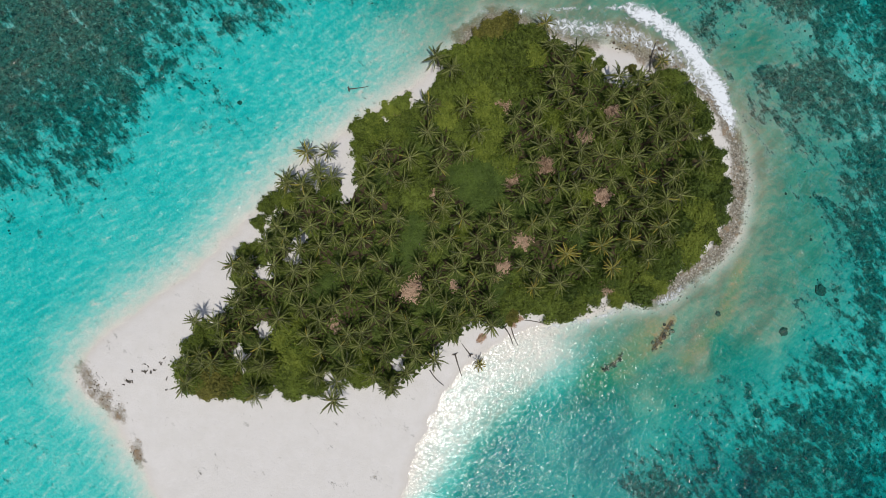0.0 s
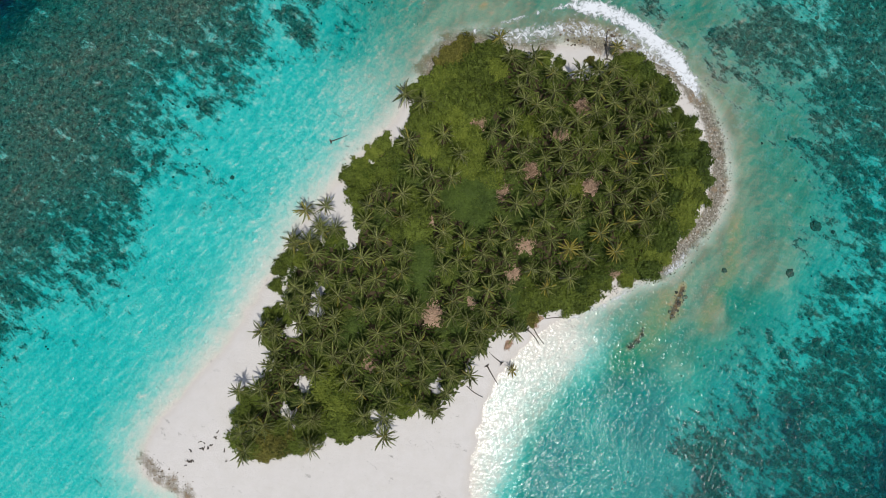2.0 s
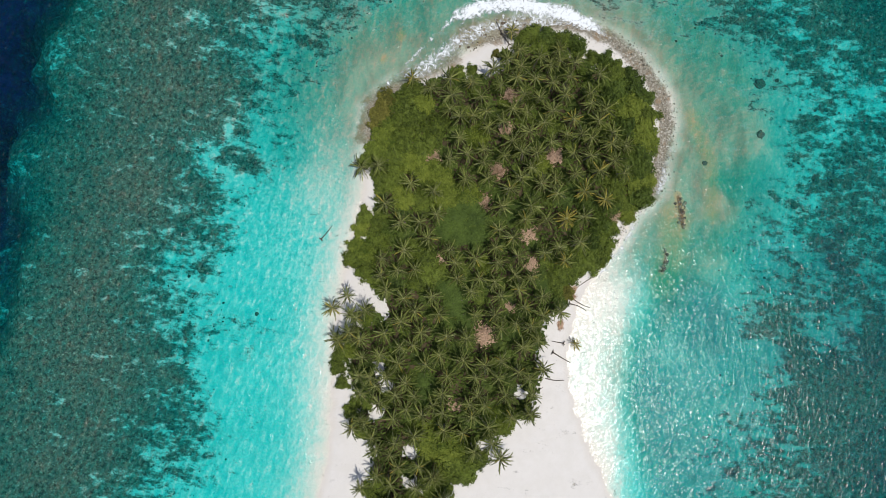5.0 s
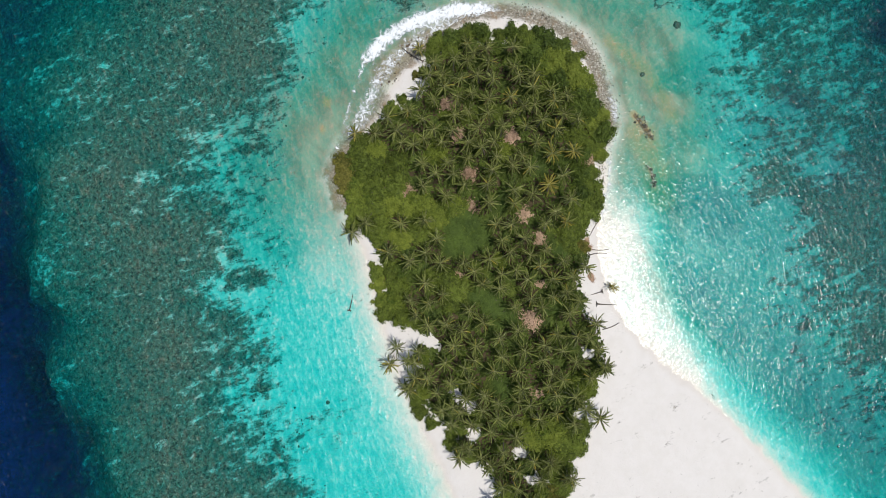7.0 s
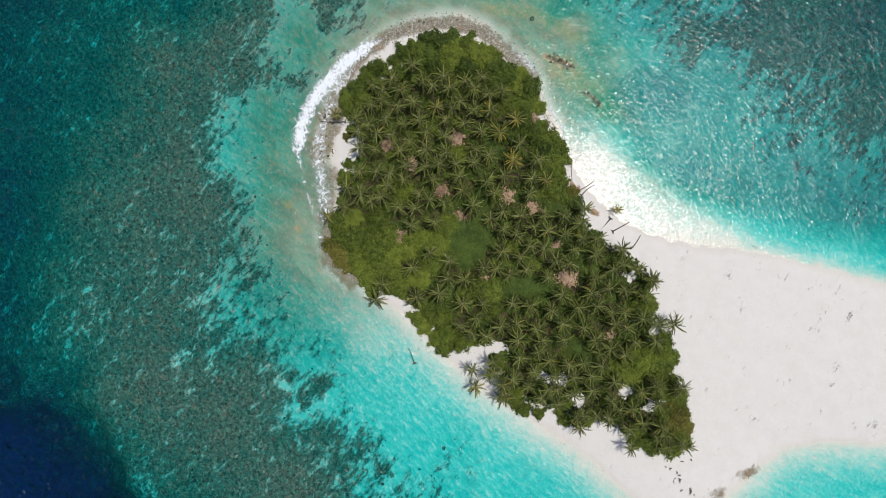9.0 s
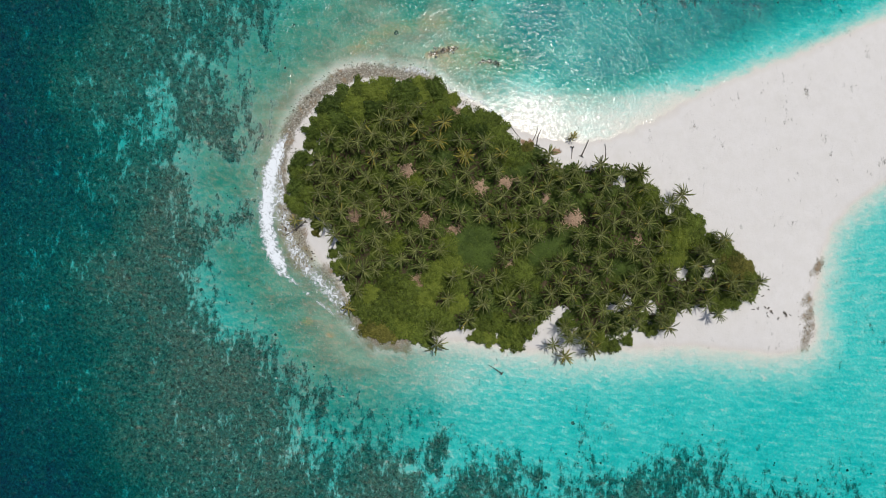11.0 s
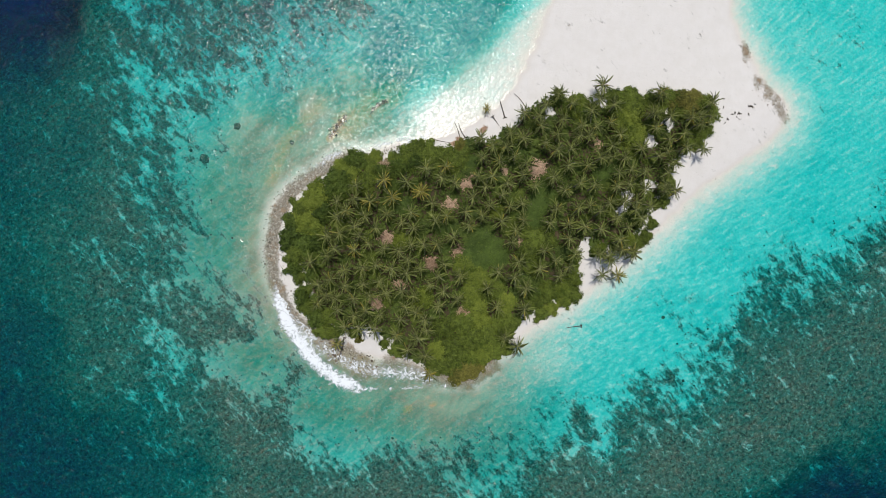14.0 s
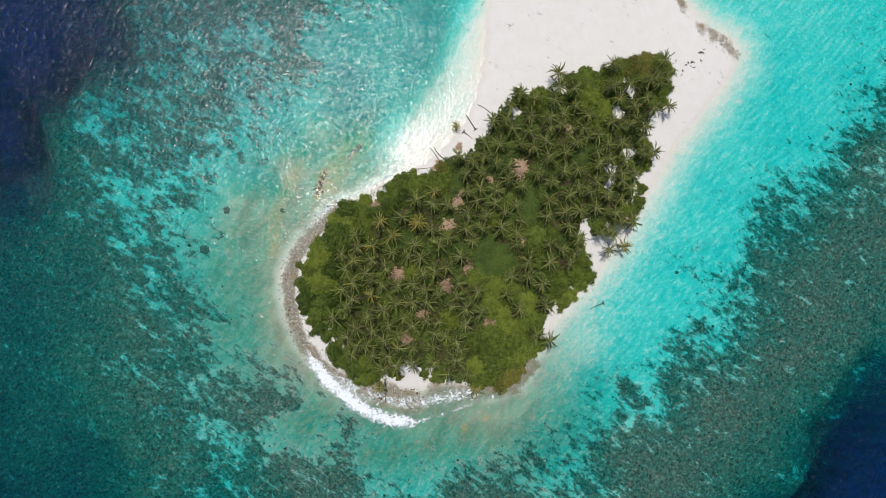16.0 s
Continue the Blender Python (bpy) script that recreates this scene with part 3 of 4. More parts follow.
def tube(line, radii, sides=7):
    """Vertices and faces of a tapered tube along a line."""
    v, f = [], []
    for i, (p, r) in enumerate(zip(line, radii)):
        d = (line[min(i + 1, len(line) - 1)] - line[max(i - 1, 0)]).normalized()
        u = d.orthogonal().normalized()
        w = d.cross(u)
        for k in range(sides):
            a = 6.2832 * k / sides
            v.append(p + (u * math.cos(a) + w * math.sin(a)) * r)
        if i:
            o = (i - 1) * sides
            f += [(o + k, o + (k + 1) % sides, o + sides + (k + 1) % sides, o + sides + k) for k in range(sides)]
    f.append(tuple(range(sides))[::-1])
    f.append(tuple(range(len(v) - sides, len(v))))
    return v, f


def frond_mesh(rs, mat, length, droop, ragged=0.22):
    """A pinnate leaf along +x: an arching rib with two rows of leaflets."""
    n = 18
    def rib(t):
        return Vector((length * (t - 0.12 * droop * t * t), 0, length * (0.10 * t - 0.42 * droop * t * t)))
    line = [rib(t) for t in np.linspace(0, 1, 6)]
    v, f = tube(line, [0.055, 0.055, 0.05, 0.045, 0.035, 0.015], 3)
    ribs = len(f)
    for side in (-1, 1):
        for i in range(n):
            if rs.rand() < ragged * 0.4:
                continue
            t = 0.13 + 0.87 * i / (n - 1)
            p = rib(t)
            long = length * 0.185 * (math.sin(math.pi * (0.14 + 0.78 * t)) ** 0.8) * rs.uniform(1 - ragged, 1)
            mid = p + Vector((long * 0.42, side * long * 0.27, long * rs.uniform(-0.02, 0.1)))
            tip = mid + Vector((long * 0.34, side * long * rs.uniform(0.04, 0.16), -long * rs.uniform(0.4, 0.7)))
            wide = Vector((rs.uniform(0.075, 0.1) * length / 3.6, 0, 0))
            o = len(v)
            v += [p - wide, p + wide, mid + wide, mid - wide, tip]
            f += [(o, o + 1, o + 2, o + 3), (o + 3, o + 2, o + 4)]
    me = mesh_of("frond", v, f, mat)
    me.materials.append(RIB if mat is not FROND_DEAD else mat)
    me.polygons.foreach_set("material_index", [1 if i < ribs else 0 for i in range(len(f))])
    return me


rs = np.random.RandomState(5)
FRONDS = [frond_mesh(rs, FROND, ln, dr) for ln, dr in ((3.6, 0.9), (4.2, 1.0), (4.5, 1.2), (4.4, 1.5), (4.0, 1.9))]
FRONDS_Y = [frond_mesh(rs, FROND_YELLOW, ln, dr) for ln, dr in ((3.6, 0.7), (3.4, 1.2))]
FRONDS_D = [frond_mesh(rs, FROND_DEAD, ln, dr, 0.5) for ln, dr in ((3.0, 1.6), (2.6, 2.2))]


def trunk_mesh(rs, height, lean):
    line = [Vector((lean * (t**1.6) * height * 0.2, 0, height * t - 0.3)) for t in np.linspace(0, 1, 7)]
    return mesh_of("trunk", *tube(line, [0.3, 0.2, 0.17, 0.16, 0.15, 0.14, 0.13], 8), BARK, True), line[-1]


TRUNKS = [trunk_mesh(rs, h, k) for h, k in ((4.5, 0.5), (6, 0.8), (7, 0.4), (8, 0.7), (9, 0.5), (4.0, 1.2), (3.0, 0.6))]


def ground_z(x, y):
    i, j = min(np.searchsorted(ys, y), len(ys) - 1), min(np.searchsorted(xs, x), len(xs) - 1)
    return float(max(z[i - 1, j - 1], z[i - 1, j], z[i, j - 1], z[i, j]) * 0.5 + min(z[i - 1, j - 1], z[i - 1, j], z[i, j - 1], z[i, j]) * 0.5)


def palm(x, y, size=1.0, kind=3, look_="green", seed=0):
    """A coconut palm whose crown is centred over x, y."""
    r = np.random.RandomState(seed + 17)
    me, top = TRUNKS[kind]
    turn = r.uniform(0, 6.2832)
    thing = new("coconut_palm")
    bx, by = x - math.cos(turn) * top.x, y - math.sin(turn) * top.x
    thing.matrix_world = Matrix.Translation((bx, by, max(ground_z(bx, by), 0) - 0.05)) @ Matrix.Rotation(turn, 4, "Z")
    part("trunk", me, thing)
    count = r.randint(28, 35)
    for i in range(count):
        ring = i / count
        lift = radians(66 - 82 * ring + r.uniform(-12, 12))
        a = i * 2.39996 + r.uniform(-0.4, 0.4)
        s = size * r.uniform(0.68, 0.98) * (0.8 + 0.2 * min(1, ring * 3))
        bank = FRONDS
        if look_ == "yellow" or (look_ == "mixed" and r.rand() < 0.4) or (look_ == "green" and r.rand() < 0.02):
            bank = FRONDS_Y
        if look_ == "dead" or (ring > 0.9 and r.rand() < 0.2):
            bank = FRONDS_D
        me_f = bank[min(int(ring * len(bank)), len(bank) - 1)]
        m = Matrix.Translation(top + Vector((0, 0, 0.1))) @ Matrix.Rotation(a, 4, "Z") @ Matrix.Rotation(-lift, 4, "Y") @ Matrix.Rotation(r.uniform(-0.7, 0.7), 4, "X") @ Matrix.Scale(s, 4)
        part("frond", me_f, thing, m=m)
    words = {"green": "green coconut palm with a spreading feathery crown", "yellow": "coconut palm with yellowing green fronds", "mixed": "coconut palm with green and some golden fronds", "dead": "dying coconut palm with dry brown fronds"}
    return tagged(thing, words[look_], "palm tree", group="coconut palms")


def leaf_clump(rs, mat, count, flat=0.7, leaf=0.1, lumps=22):
    """A shrub crown of about unit radius: small leaves crowded over a lumpy dome with a ragged edge."""
    v, f, cs = [], [], []
    lobes = [(rs.uniform(0, 6.28), rs.randint(2, 6), rs.uniform(0.05, 0.16)) for _ in range(3)]
    def reach(a):
        return 0.88 + sum(h * math.sin(k * a + p) for p, k, h in lobes)
    for i in range(lumps):
        a, d = i * 2.4 + rs.uniform(-0.4, 0.4), math.sqrt((i + 0.5) / lumps)
        x, y = math.cos(a) * d * reach(a) * 0.86, math.sin(a) * d * reach(a) * 0.86
        cs.append((Vector((x, y, flat * (0.95 * (1 - 0.75 * d * d) - 0.12 + rs.uniform(-0.1, 0.12)))), rs.uniform(0.17, 0.3)))
    for i in range(count):
        c, r = cs[rs.randint(lumps)]
        d = Vector(rs.normal(0, 1, 3)).normalized()
        d.z = abs(d.z) if rs.rand() < 0.85 else d.z
        p = c + d * r * (rs.uniform(0.65, 1.15) if rs.rand() < 0.85 else rs.uniform(1.1, 1.7))
        if rs.rand() < 0.12:
            p.z -= rs.uniform(0, 0.4) * max(p.z, 0)
        nrm = (d * 0.6 + Vector(rs.normal(0, 0.4, 3)) + Vector((0, 0, 0.7))).normalized()
        u = nrm.orthogonal().normalized()
        u = (Matrix.Rotation(rs.uniform(0, 6.28), 3, nrm) @ u) * leaf * rs.uniform(0.45, 1.0)
        w = nrm.cross(u) * 0.55
        o = len(v)
        v += [p - u, p + w, p + u, p - w]
        f.append((o, o + 1, o + 2, o + 3))
    # shaded inner foliage
    o, rings = len(v), (0.3, 0.6, 0.78)
    v.append(Vector((0, 0, flat * 0.72)))
    for k, g in enumerate(rings):
        for i in range(14):
            a = 6.2832 * i / 14
            v.append(Vector((math.cos(a) * g * reach(a), math.sin(a) * g * reach(a), flat * (0.72 * (1 - g * g) - 0.03 + rs.uniform(-0.08, 0.08)))))
    f += [(o, o + 1 + i, o + 1 + (i + 1) % 14) for i in range(14)]
    for k in range(2):
        q = o + 1 + 14 * k
        f += [(q + i, q + 14 + i, q + 14 + (i + 1) % 14, q + (i + 1) % 14) for i in range(14)]
    return mesh_of("crown", v, f, mat)


CROWNS = {"green": [leaf_clump(rs, LEAF, 2000, leaf=0.1) for _ in range(3)], "bright": [leaf_clump(rs, LEAF_BRIGHT, 2000, leaf=0.095) for _ in range(3)],
          "dark": [leaf_clump(rs, LEAF_DARK, 2000, leaf=0.1) for _ in range(2)], "olive": [leaf_clump(rs, LEAF_OLIVE, 2000, leaf=0.095) for _ in range(2)],
          "vine": [leaf_clump(rs, LEAF_VINE, 2200, leaf=0.08, lumps=30) for _ in range(2)], "dry": [leaf_clump(rs, TWIG_DEAD, 1100, leaf=0.07) for _ in range(2)]}


def stem_mesh(rs):
    v, f = [], []
    for k in range(4):
        a = 1.57 * k + rs.uniform(-0.4, 0.4)
        line = [Vector((math.cos(a) * 0.45 * t, math.sin(a) * 0.45 * t, 0.55 * t - 0.05)) for t in (0, 0.5, 1)]
        tv, tf = tube(line, [0.05, 0.035, 0.02], 5)
        f += [tuple(i + len(v) for i in q) for q in tf]
        v += tv
    return mesh_of("stem", v, f, DRIFT)


STEMS = [stem_mesh(rs) for _ in range(2)]
SHRUB_WORDS = {"green": "dense green tropical shrub with small glossy leaves", "bright": "bright yellow-green beach shrub with rounded crown",
               "dark": "dark green broadleaf tree with a rounded crown", "vine": "low mat of dark green creeping vine", "olive": "olive-brown rounded beach shrub", "dry": "dry pinkish-brown leafless scrub bush"}


def shrub(x, y, r, tone="green", high=1.0, seed=0):
    q = np.random.RandomState(seed + 91)
    thing = new("dry_shrub" if tone == "dry" else "shrub")
    thing.matrix_world = Matrix.Translation((x, y, max(ground_z(x, y), 0) - 0.05)) @ Matrix.Rotation(q.uniform(0, 6.28), 4, "Z") @ Matrix.Diagonal((r, r * q.uniform(0.85, 1.1), r * high, 1))
    part("stem", STEMS[q.randint(len(STEMS))], thing)
    part("crown", CROWNS[tone][q.randint(len(CROWNS[tone]))], thing)
    return tagged(thing, SHRUB_WORDS[tone], "shrub", group="shrubs of the island")

PALMS_NORTH = [(58.4, 66.7), (70.1, 56.5), (66.9, 58.8), (62, 62), (63.9, 58.9), (74.5, 50.6), (49, 64.5), (58.5, 57.3), (62.4, 54.1), (53.8, 59.5), (70.3, 47.1), (63.8, 49.5), (49.1, 59.5), (69, 44.3), (42.4, 63.9), (37.5, 67.4), (54.1, 54.9), (57.1, 52.1), (31.7, 67.7), (58.8, 47.3), (69, 39.2), (42.7, 58.9), (35.7, 62.8), (52.6, 50), (71.3, 34.8), (42.4, 54.8), (55.1, 45.1), (62.7, 38), (33.7, 59.7), (65.1, 35.9), (38.6, 55.5), (45.2, 50.3), (59.4, 39.5), (68.9, 31.9), (35.4, 56.7), (50.1, 44.6), (41, 50.9), (54.3, 39.4), (63.1, 31.7), (68, 27.6), (58.7, 34.2), (32.6, 51.5), (46, 40.5)]
PALMS_MIDDLE = [(68.5, 23.4), (37.2, 45.7), (41.6, 42), (56.6, 29), (32.6, 46.5), (46.7, 35.6), (35.6, 42.6), (27.5, 47.5), (47.4, 30.6), (35, 38.3), (49.7, 26.2), (39, 33.1), (29.1, 40.4), (9.5, 54.4), (5.1, 55.8), (41.9, 26.3), (15.3, 45.9), (19.9, 41.2), (34.7, 29.6), (44.4, 21.3), (38.9, 23.7), (6.5, 44.2), (17.9, 35.5), (49.4, 11.8), (31.2, 24.3), (33.7, 20.7), (43.9, 13), (12.9, 35.5), (8.3, 37.6), (39.5, 13.4), (28.4, 20.4), (32.8, 15.7), (13, 30.5), (16.7, 25.2), (27.1, 16.6), (22.2, 20.1), (5.9, 30.5), (16.8, 21.4), (30, 11.4), (33.2, 9), (-0.6, 31), (24.1, 12.2), (6.2, 24.6)]
PALMS_WAIST = [(29, 7.5), (15.4, 17.4), (33.9, 3.2), (1.9, 26.4), (17.3, 12.6), (36.4, -2.7), (28.4, 2.4), (31.8, -1.6), (7.1, 15.9), (-3.1, 22.8), (20.1, 4.2), (0.2, 18.8), (27.8, -2.8), (15.4, 6.4), (24.3, -0.5), (-13.2, 26.1), (6.8, 10.9), (20.1, 0.3), (27.7, -7.1), (-3.2, 13.6), (23.3, -6.9), (10.8, 1.9), (-13.4, 19.7), (6, 4.7), (0.4, 8.7), (-8.5, 12.7), (16.4, -7.5), (25.5, -14.4), (-16.8, 17), (-3.2, 6.5), (-6.3, 7.7), (2.2, 1.1), (7.4, -3.1), (12, -6.7), (19.3, -12.3), (20.8, -15), (-20.7, 16.1), (-12.1, 8.1), (13.6, -11.2), (-2.1, 0.5), (8.3, -8.5), (-8.8, 4.1), (-16.7, 9.5)]
PALMS_BEACH = [(1.6, -5), (19.9, -19.2), (13.4, -16.4), (-13.1, 2.2), (6.8, -13.1), (-9.2, -1.6), (-17, 3.8), (-19.6, 5.6), (-1.6, -8.5), (7.3, -16.1), (17, -23.6), (3.7, -14.3), (-8.6, -5.9), (12.3, -22.1), (-5.2, -10.3), (-21.1, 1.2), (2.8, -17.4), (-3.7, -12.9), (-17.7, -3.4), (-12.1, -8.1), (5.5, -21.9), (-9.1, -11.4), (-16.1, -8.8), (-1.3, -20.4), (-5.5, -17.7), (4.5, -25.7), (-24.2, -4.9), (-13.4, -15.5), (-0.4, -25.7), (4.9, -30.2), (-27.2, -6.2), (-18.5, -14.6), (-23.7, -11), (-23.8, -14.3), (-21.2, -17), (-14, -27.5), (-24.1, -23.7), (-31.7, -21.2), (-24.9, -29.2), (-28.5, -28.6), (-30.4, -31.5)]
PALMS_SHORE = [(-14.5, 21.2), (-16.7, 16.8), (-20.6, 16.5), (-10.4, 20.4), (-15.0, 14.2), (-13.1, -34.0), (-29.2, -35.8), (-18.7, -27.9), (-13.1, -27.0), (17.2, -23.7), (-23.6, -6.6), (-16.8, 1.1), (-27.1, -30.3)]
PALMS_YELLOW = [(62.8, 42.7), (-18.4, 24.9), (56.8, 23.6), (61, 19.1), (63.1, 26.9), (43.7, 9)]
PALMS_GOLD = [(48.9, 19.1), (37.1, -13.4)]
PALMS_LOW = [(28.6, 73.1), (59.4, 72.9), (-14.2, -33.7)]
SHRUBS_NORTH = [(17.4, 69.1, 4.5, 4), (19.7, 71.6, 3.5, 4), (15.2, 67.6, 3.5, 4), (24.9, 69.2, 4.5, 0), (13.7, 61.6, 4.5, 1), (17.3, 64.3, 4, 1), (10.6, 59.5, 4, 0), (14.5, 54.8, 5, 0), (19.2, 58, 5, 0), (24.1, 62.5, 5, 0), (28.9, 58, 4.5, 0), (23.1, 54.8, 5, 0), (18, 52.1, 4.5, 1), (11.8, 50.2, 4, 0), (8.5, 51.4, 3.5, 0), (11.7, 44.2, 4, 1), (23, 45.2, 4.5, 1), (23.8, 40.5, 4.5, 1), (28.4, 37, 4.5, 1), (21.9, 38.9, 4, 1), (17.9, 43.2, 4, 0), (28.2, 65.3, 4, 1), (28.3, 70.2, 4, 0), (21.6, 65.1, 5, 0)]
SHRUBS_NORTH += [(14.7, 58.1, 4.5, 1), (23.5, 48.6, 3, 1), (16, 41.1, 3.5, 0), (19.8, 48.2, 4, 1)]
SHRUBS_WEST = [(-8.1, 34.8, 3.5, 0), (-5.8, 37.8, 3.2, 1), (-2.5, 41.4, 3.2, 1), (-0.1, 44, 3, 0), (-3.7, 34.6, 4, 1), (0.5, 36.4, 4, 0), (2.9, 40.5, 4, 0), (4.5, 43.5, 3, 0), (-6.5, 30.3, 3.5, 0), (5.2, 37.8, 3.5, 2), (-11.6, 18, 2.5, 1), (-10.4, 19.8, 2, 1), (-25, 9.6, 3, 0), (-23, 12.4, 3, 0), (-20, 12.1, 3, 1), (-25.8, 5, 2.5, 0), (-27.1, -2.7, 2.8, 0), (-24.7, -1.3, 2.5, 0), (-5.4, 26.5, 2.5, 0), (-12.9, 19.2, 2, 2), (-16.0, 16.1, 2, 2), (-19.5, 15.3, 2, 2)]
SHRUBS_MIDDLE = [(21.5, 30.2, 4.5, 3), (23.5, 33.4, 4.5, 3), (27.6, 30.5, 4.5, 3), (24.3, 26.6, 4.5, 3), (21, 27.8, 4, 3), (18.5, 31.1, 4, 3), (28, 34.2, 4, 3), (27.2, 26, 3.5, 3), (13, 12.9, 4.5, 3), (12.1, 16.7, 4.5, 3), (12, 9.3, 4.5, 3), (12.3, 5.3, 3.5, 3), (17.3, 15.3, 3, 3), (9.8, 22.2, 5, 0), (9.9, 26.7, 5, 0), (8.1, 30.6, 3.5, 0), (5.7, 21, 4, 0), (7.7, 6.9, 3, 3), (23.7, 17.5, 3, 1), (37.8, 50.8, 4.5, 1), (38.8, 27.2, 4, 3), (53, 24.7, 4, 3), (57.4, 20.1, 4, 2), (-6.9, -7.7, 4.5, 3)]
SHRUBS_MIDDLE += [(-4.9, -4.6, 4, 3), (50.7, 35.2, 3.5, 1), (36.9, 33.4, 3, 3), (36.4, 5, 3.5, 3), (40.2, 4.6, 4, 0), (22.4, -2.8, 4, 3), (5.9, -21.5, 4, 3), (10.3, -21.7, 4, 1)]
SHRUBS_EAST = [(78.8, 46, 4.5, 2), (81, 49.9, 4, 0), (84.1, 44.5, 4.5, 2), (81.9, 39, 5, 1), (77.5, 40.8, 4.5, 1), (76, 44.8, 4, 2), (85.4, 40.1, 3.5, 2), (81.8, 33, 4.5, 1), (79.3, 29.5, 4.5, 1), (84.1, 35.8, 4, 0), (76, 34.6, 4, 2), (81.2, 28.3, 3.5, 1), (80.1, 54.7, 3.2, 2), (84.4, 47.7, 3, 2), (40.5, 69.5, 3, 0), (53.6, 70, 1.5, 4), (65, 70.6, 3.6, 0), (68.3, 67.4, 3.8, 2), (65.9, 66.2, 4, 0), (74.8, 62.1, 3.5, 2), (71.9, 65, 3.5, 0), (74, 54.3, 3, 2), (76.6, 27.2, 4, 2)]
SHRUBS_EAST += [(73.3, 25.5, 4, 2), (77.8, 56.8, 2.6, 0), (74.8, 61.2, 2.8, 0), (70.8, 65.6, 2.8, 0), (55.6, 68.6, 2.2, 0), (45.2, 68.8, 2, 0), (61.5, 70.3, 2.6, 0)]
SHRUBS_SOUTH_EAST = [(66.4, 19.4, 4, 0), (72.5, 20.3, 4, 1), (75.6, 19.1, 3.5, 1), (72, 15.1, 4, 2), (67.3, 22.7, 4, 0), (76.5, 23.5, 4, 2), (66.7, 15.3, 3.5, 0), (51, 6.3, 5, 0), (54.2, 6.3, 4.5, 0), (47.8, 6.8, 4.5, 0), (56.4, 9.3, 4.5, 0), (58.3, 12.9, 4, 2), (60.2, 11.6, 3.5, 0), (45.3, 5.1, 4, 0), (42.1, 6.7, 4, 0), (73.6, 21.9, 3.5, 2), (62.3, 16.3, 4, 2), (66.5, 12.3, 3, 1), (41.4, 0.5, 2.5, 4), (54.3, 10.2, 4, 2)]
SHRUBS_SPIT = [(-10.4, -17.8, 4.5, 1), (-7.1, -20.9, 5, 1), (-7.4, -25.6, 5, 1), (-3.9, -24.3, 4.5, 1), (-2.1, -27.9, 4, 0), (-7.9, -28.7, 4.5, 0), (-5, -30.4, 4, 0), (-11.5, -21.4, 4, 1), (-8.2, -31.1, 3.5, 0), (-25.9, -33.5, 4.5, 4), (-22.4, -35.1, 4.5, 4), (-25.3, -37.7, 4, 4), (-22.3, -32.5, 4, 0), (-31.3, -29.3, 4, 0), (-31.5, -34.4, 4.5, 0), (-31, -27.2, 3.5, 0), (-27.9, -24.3, 3.5, 0), (-15.5, -32.3, 4.5, 0), (-17.4, -35.4, 3.5, 0), (-12.5, -32.6, 3.5, 0), (-30.3, -37.7, 3, 0), (-31.5, -24.3, 3, 0), (8.5, -25.4, 3, 0), (11, -24.1, 3, 1)]
SHRUBS_SPIT += [(-0.4, -29.9, 3, 0), (-2.2, -31.1, 2.2, 0), (-20.7, -36.4, 3, 0), (-27.4, -35.7, 3.5, 0)]
DRY_SCRUB = [(24.3, 50.8, 3.2, 5), (23.1, 48.9, 2.6, 5), (15.6, -0.1, 3.6, 5), (14, 0.6, 2.4, 5), (51.9, 56.9, 3, 5), (54.9, 36.2, 2.8, 5), (38.9, 39.5, 2.6, 5), (38.8, 19.3, 2.8, 5), (35.8, 11.8, 2.6, 5), (35.8, 9.3, 2.2, 5), (31.6, 33.5, 2.8, 5), (62.2, 14.3, 2.6, 5), (46.2, 49.3, 2.4, 5), (16.1, 42.2, 2, 5), (-8.3, 36.2, 1.6, 5), (-0.9, 41.1, 1.6, 5), (13.2, 24, 2, 5), (41, 7.1, 2, 5), (-0.7, -13.9, 2.2, 5), (25.5, 4, 2, 5)]
r0 = np.random.RandomState(2)
everyone = []
for row in (PALMS_NORTH, PALMS_MIDDLE, PALMS_WAIST, PALMS_BEACH, PALMS_SHORE):
    for x, y in row:
        everyone.append((x, y))
        palm(x, y, r0.uniform(0.8, 1.03), int(r0.choice([1, 2, 2, 3, 3])), "green", len(everyone))
for x, y in PALMS_YELLOW:
    everyone.append((x, y))
    palm(x, y, r0.uniform(0.9, 1.1), 2, "mixed", len(everyone))
everyone += PALMS_GOLD + PALMS_LOW
palm(*PALMS_GOLD[0], 1.1, 3, "yellow", 701)
palm(*PALMS_GOLD[1], 0.66, 6, "yellow", 702)
for x, y in PALMS_LOW:
    palm(x, y, 0.8, 0, "mixed", 703 + int(x))

TONES = ("green", "bright", "dark", "vine", "olive", "dry")
HIGH = {"green": 0.95, "bright": 0.9, "dark": 1.25, "vine": 0.5, "olive": 0.9, "dry": 0.6}
bushes = SHRUBS_NORTH + SHRUBS_WEST + SHRUBS_MIDDLE + SHRUBS_EAST + SHRUBS_SOUTH_EAST + SHRUBS_SPIT + DRY_SCRUB
for i, (x, y, rad, tone) in enumerate(bushes):
    tall = 2.4 if (x, y, rad, tone) in DRY_SCRUB[4:7] + DRY_SCRUB[11:13] else 1.0
    shrub(x, y, rad * (1.05 if tone == 5 else 0.9 if x < -14 and y > -14 else 1), TONES[tone], tall * HIGH[TONES[tone]] * r0.uniform(0.85, 1.15), i)

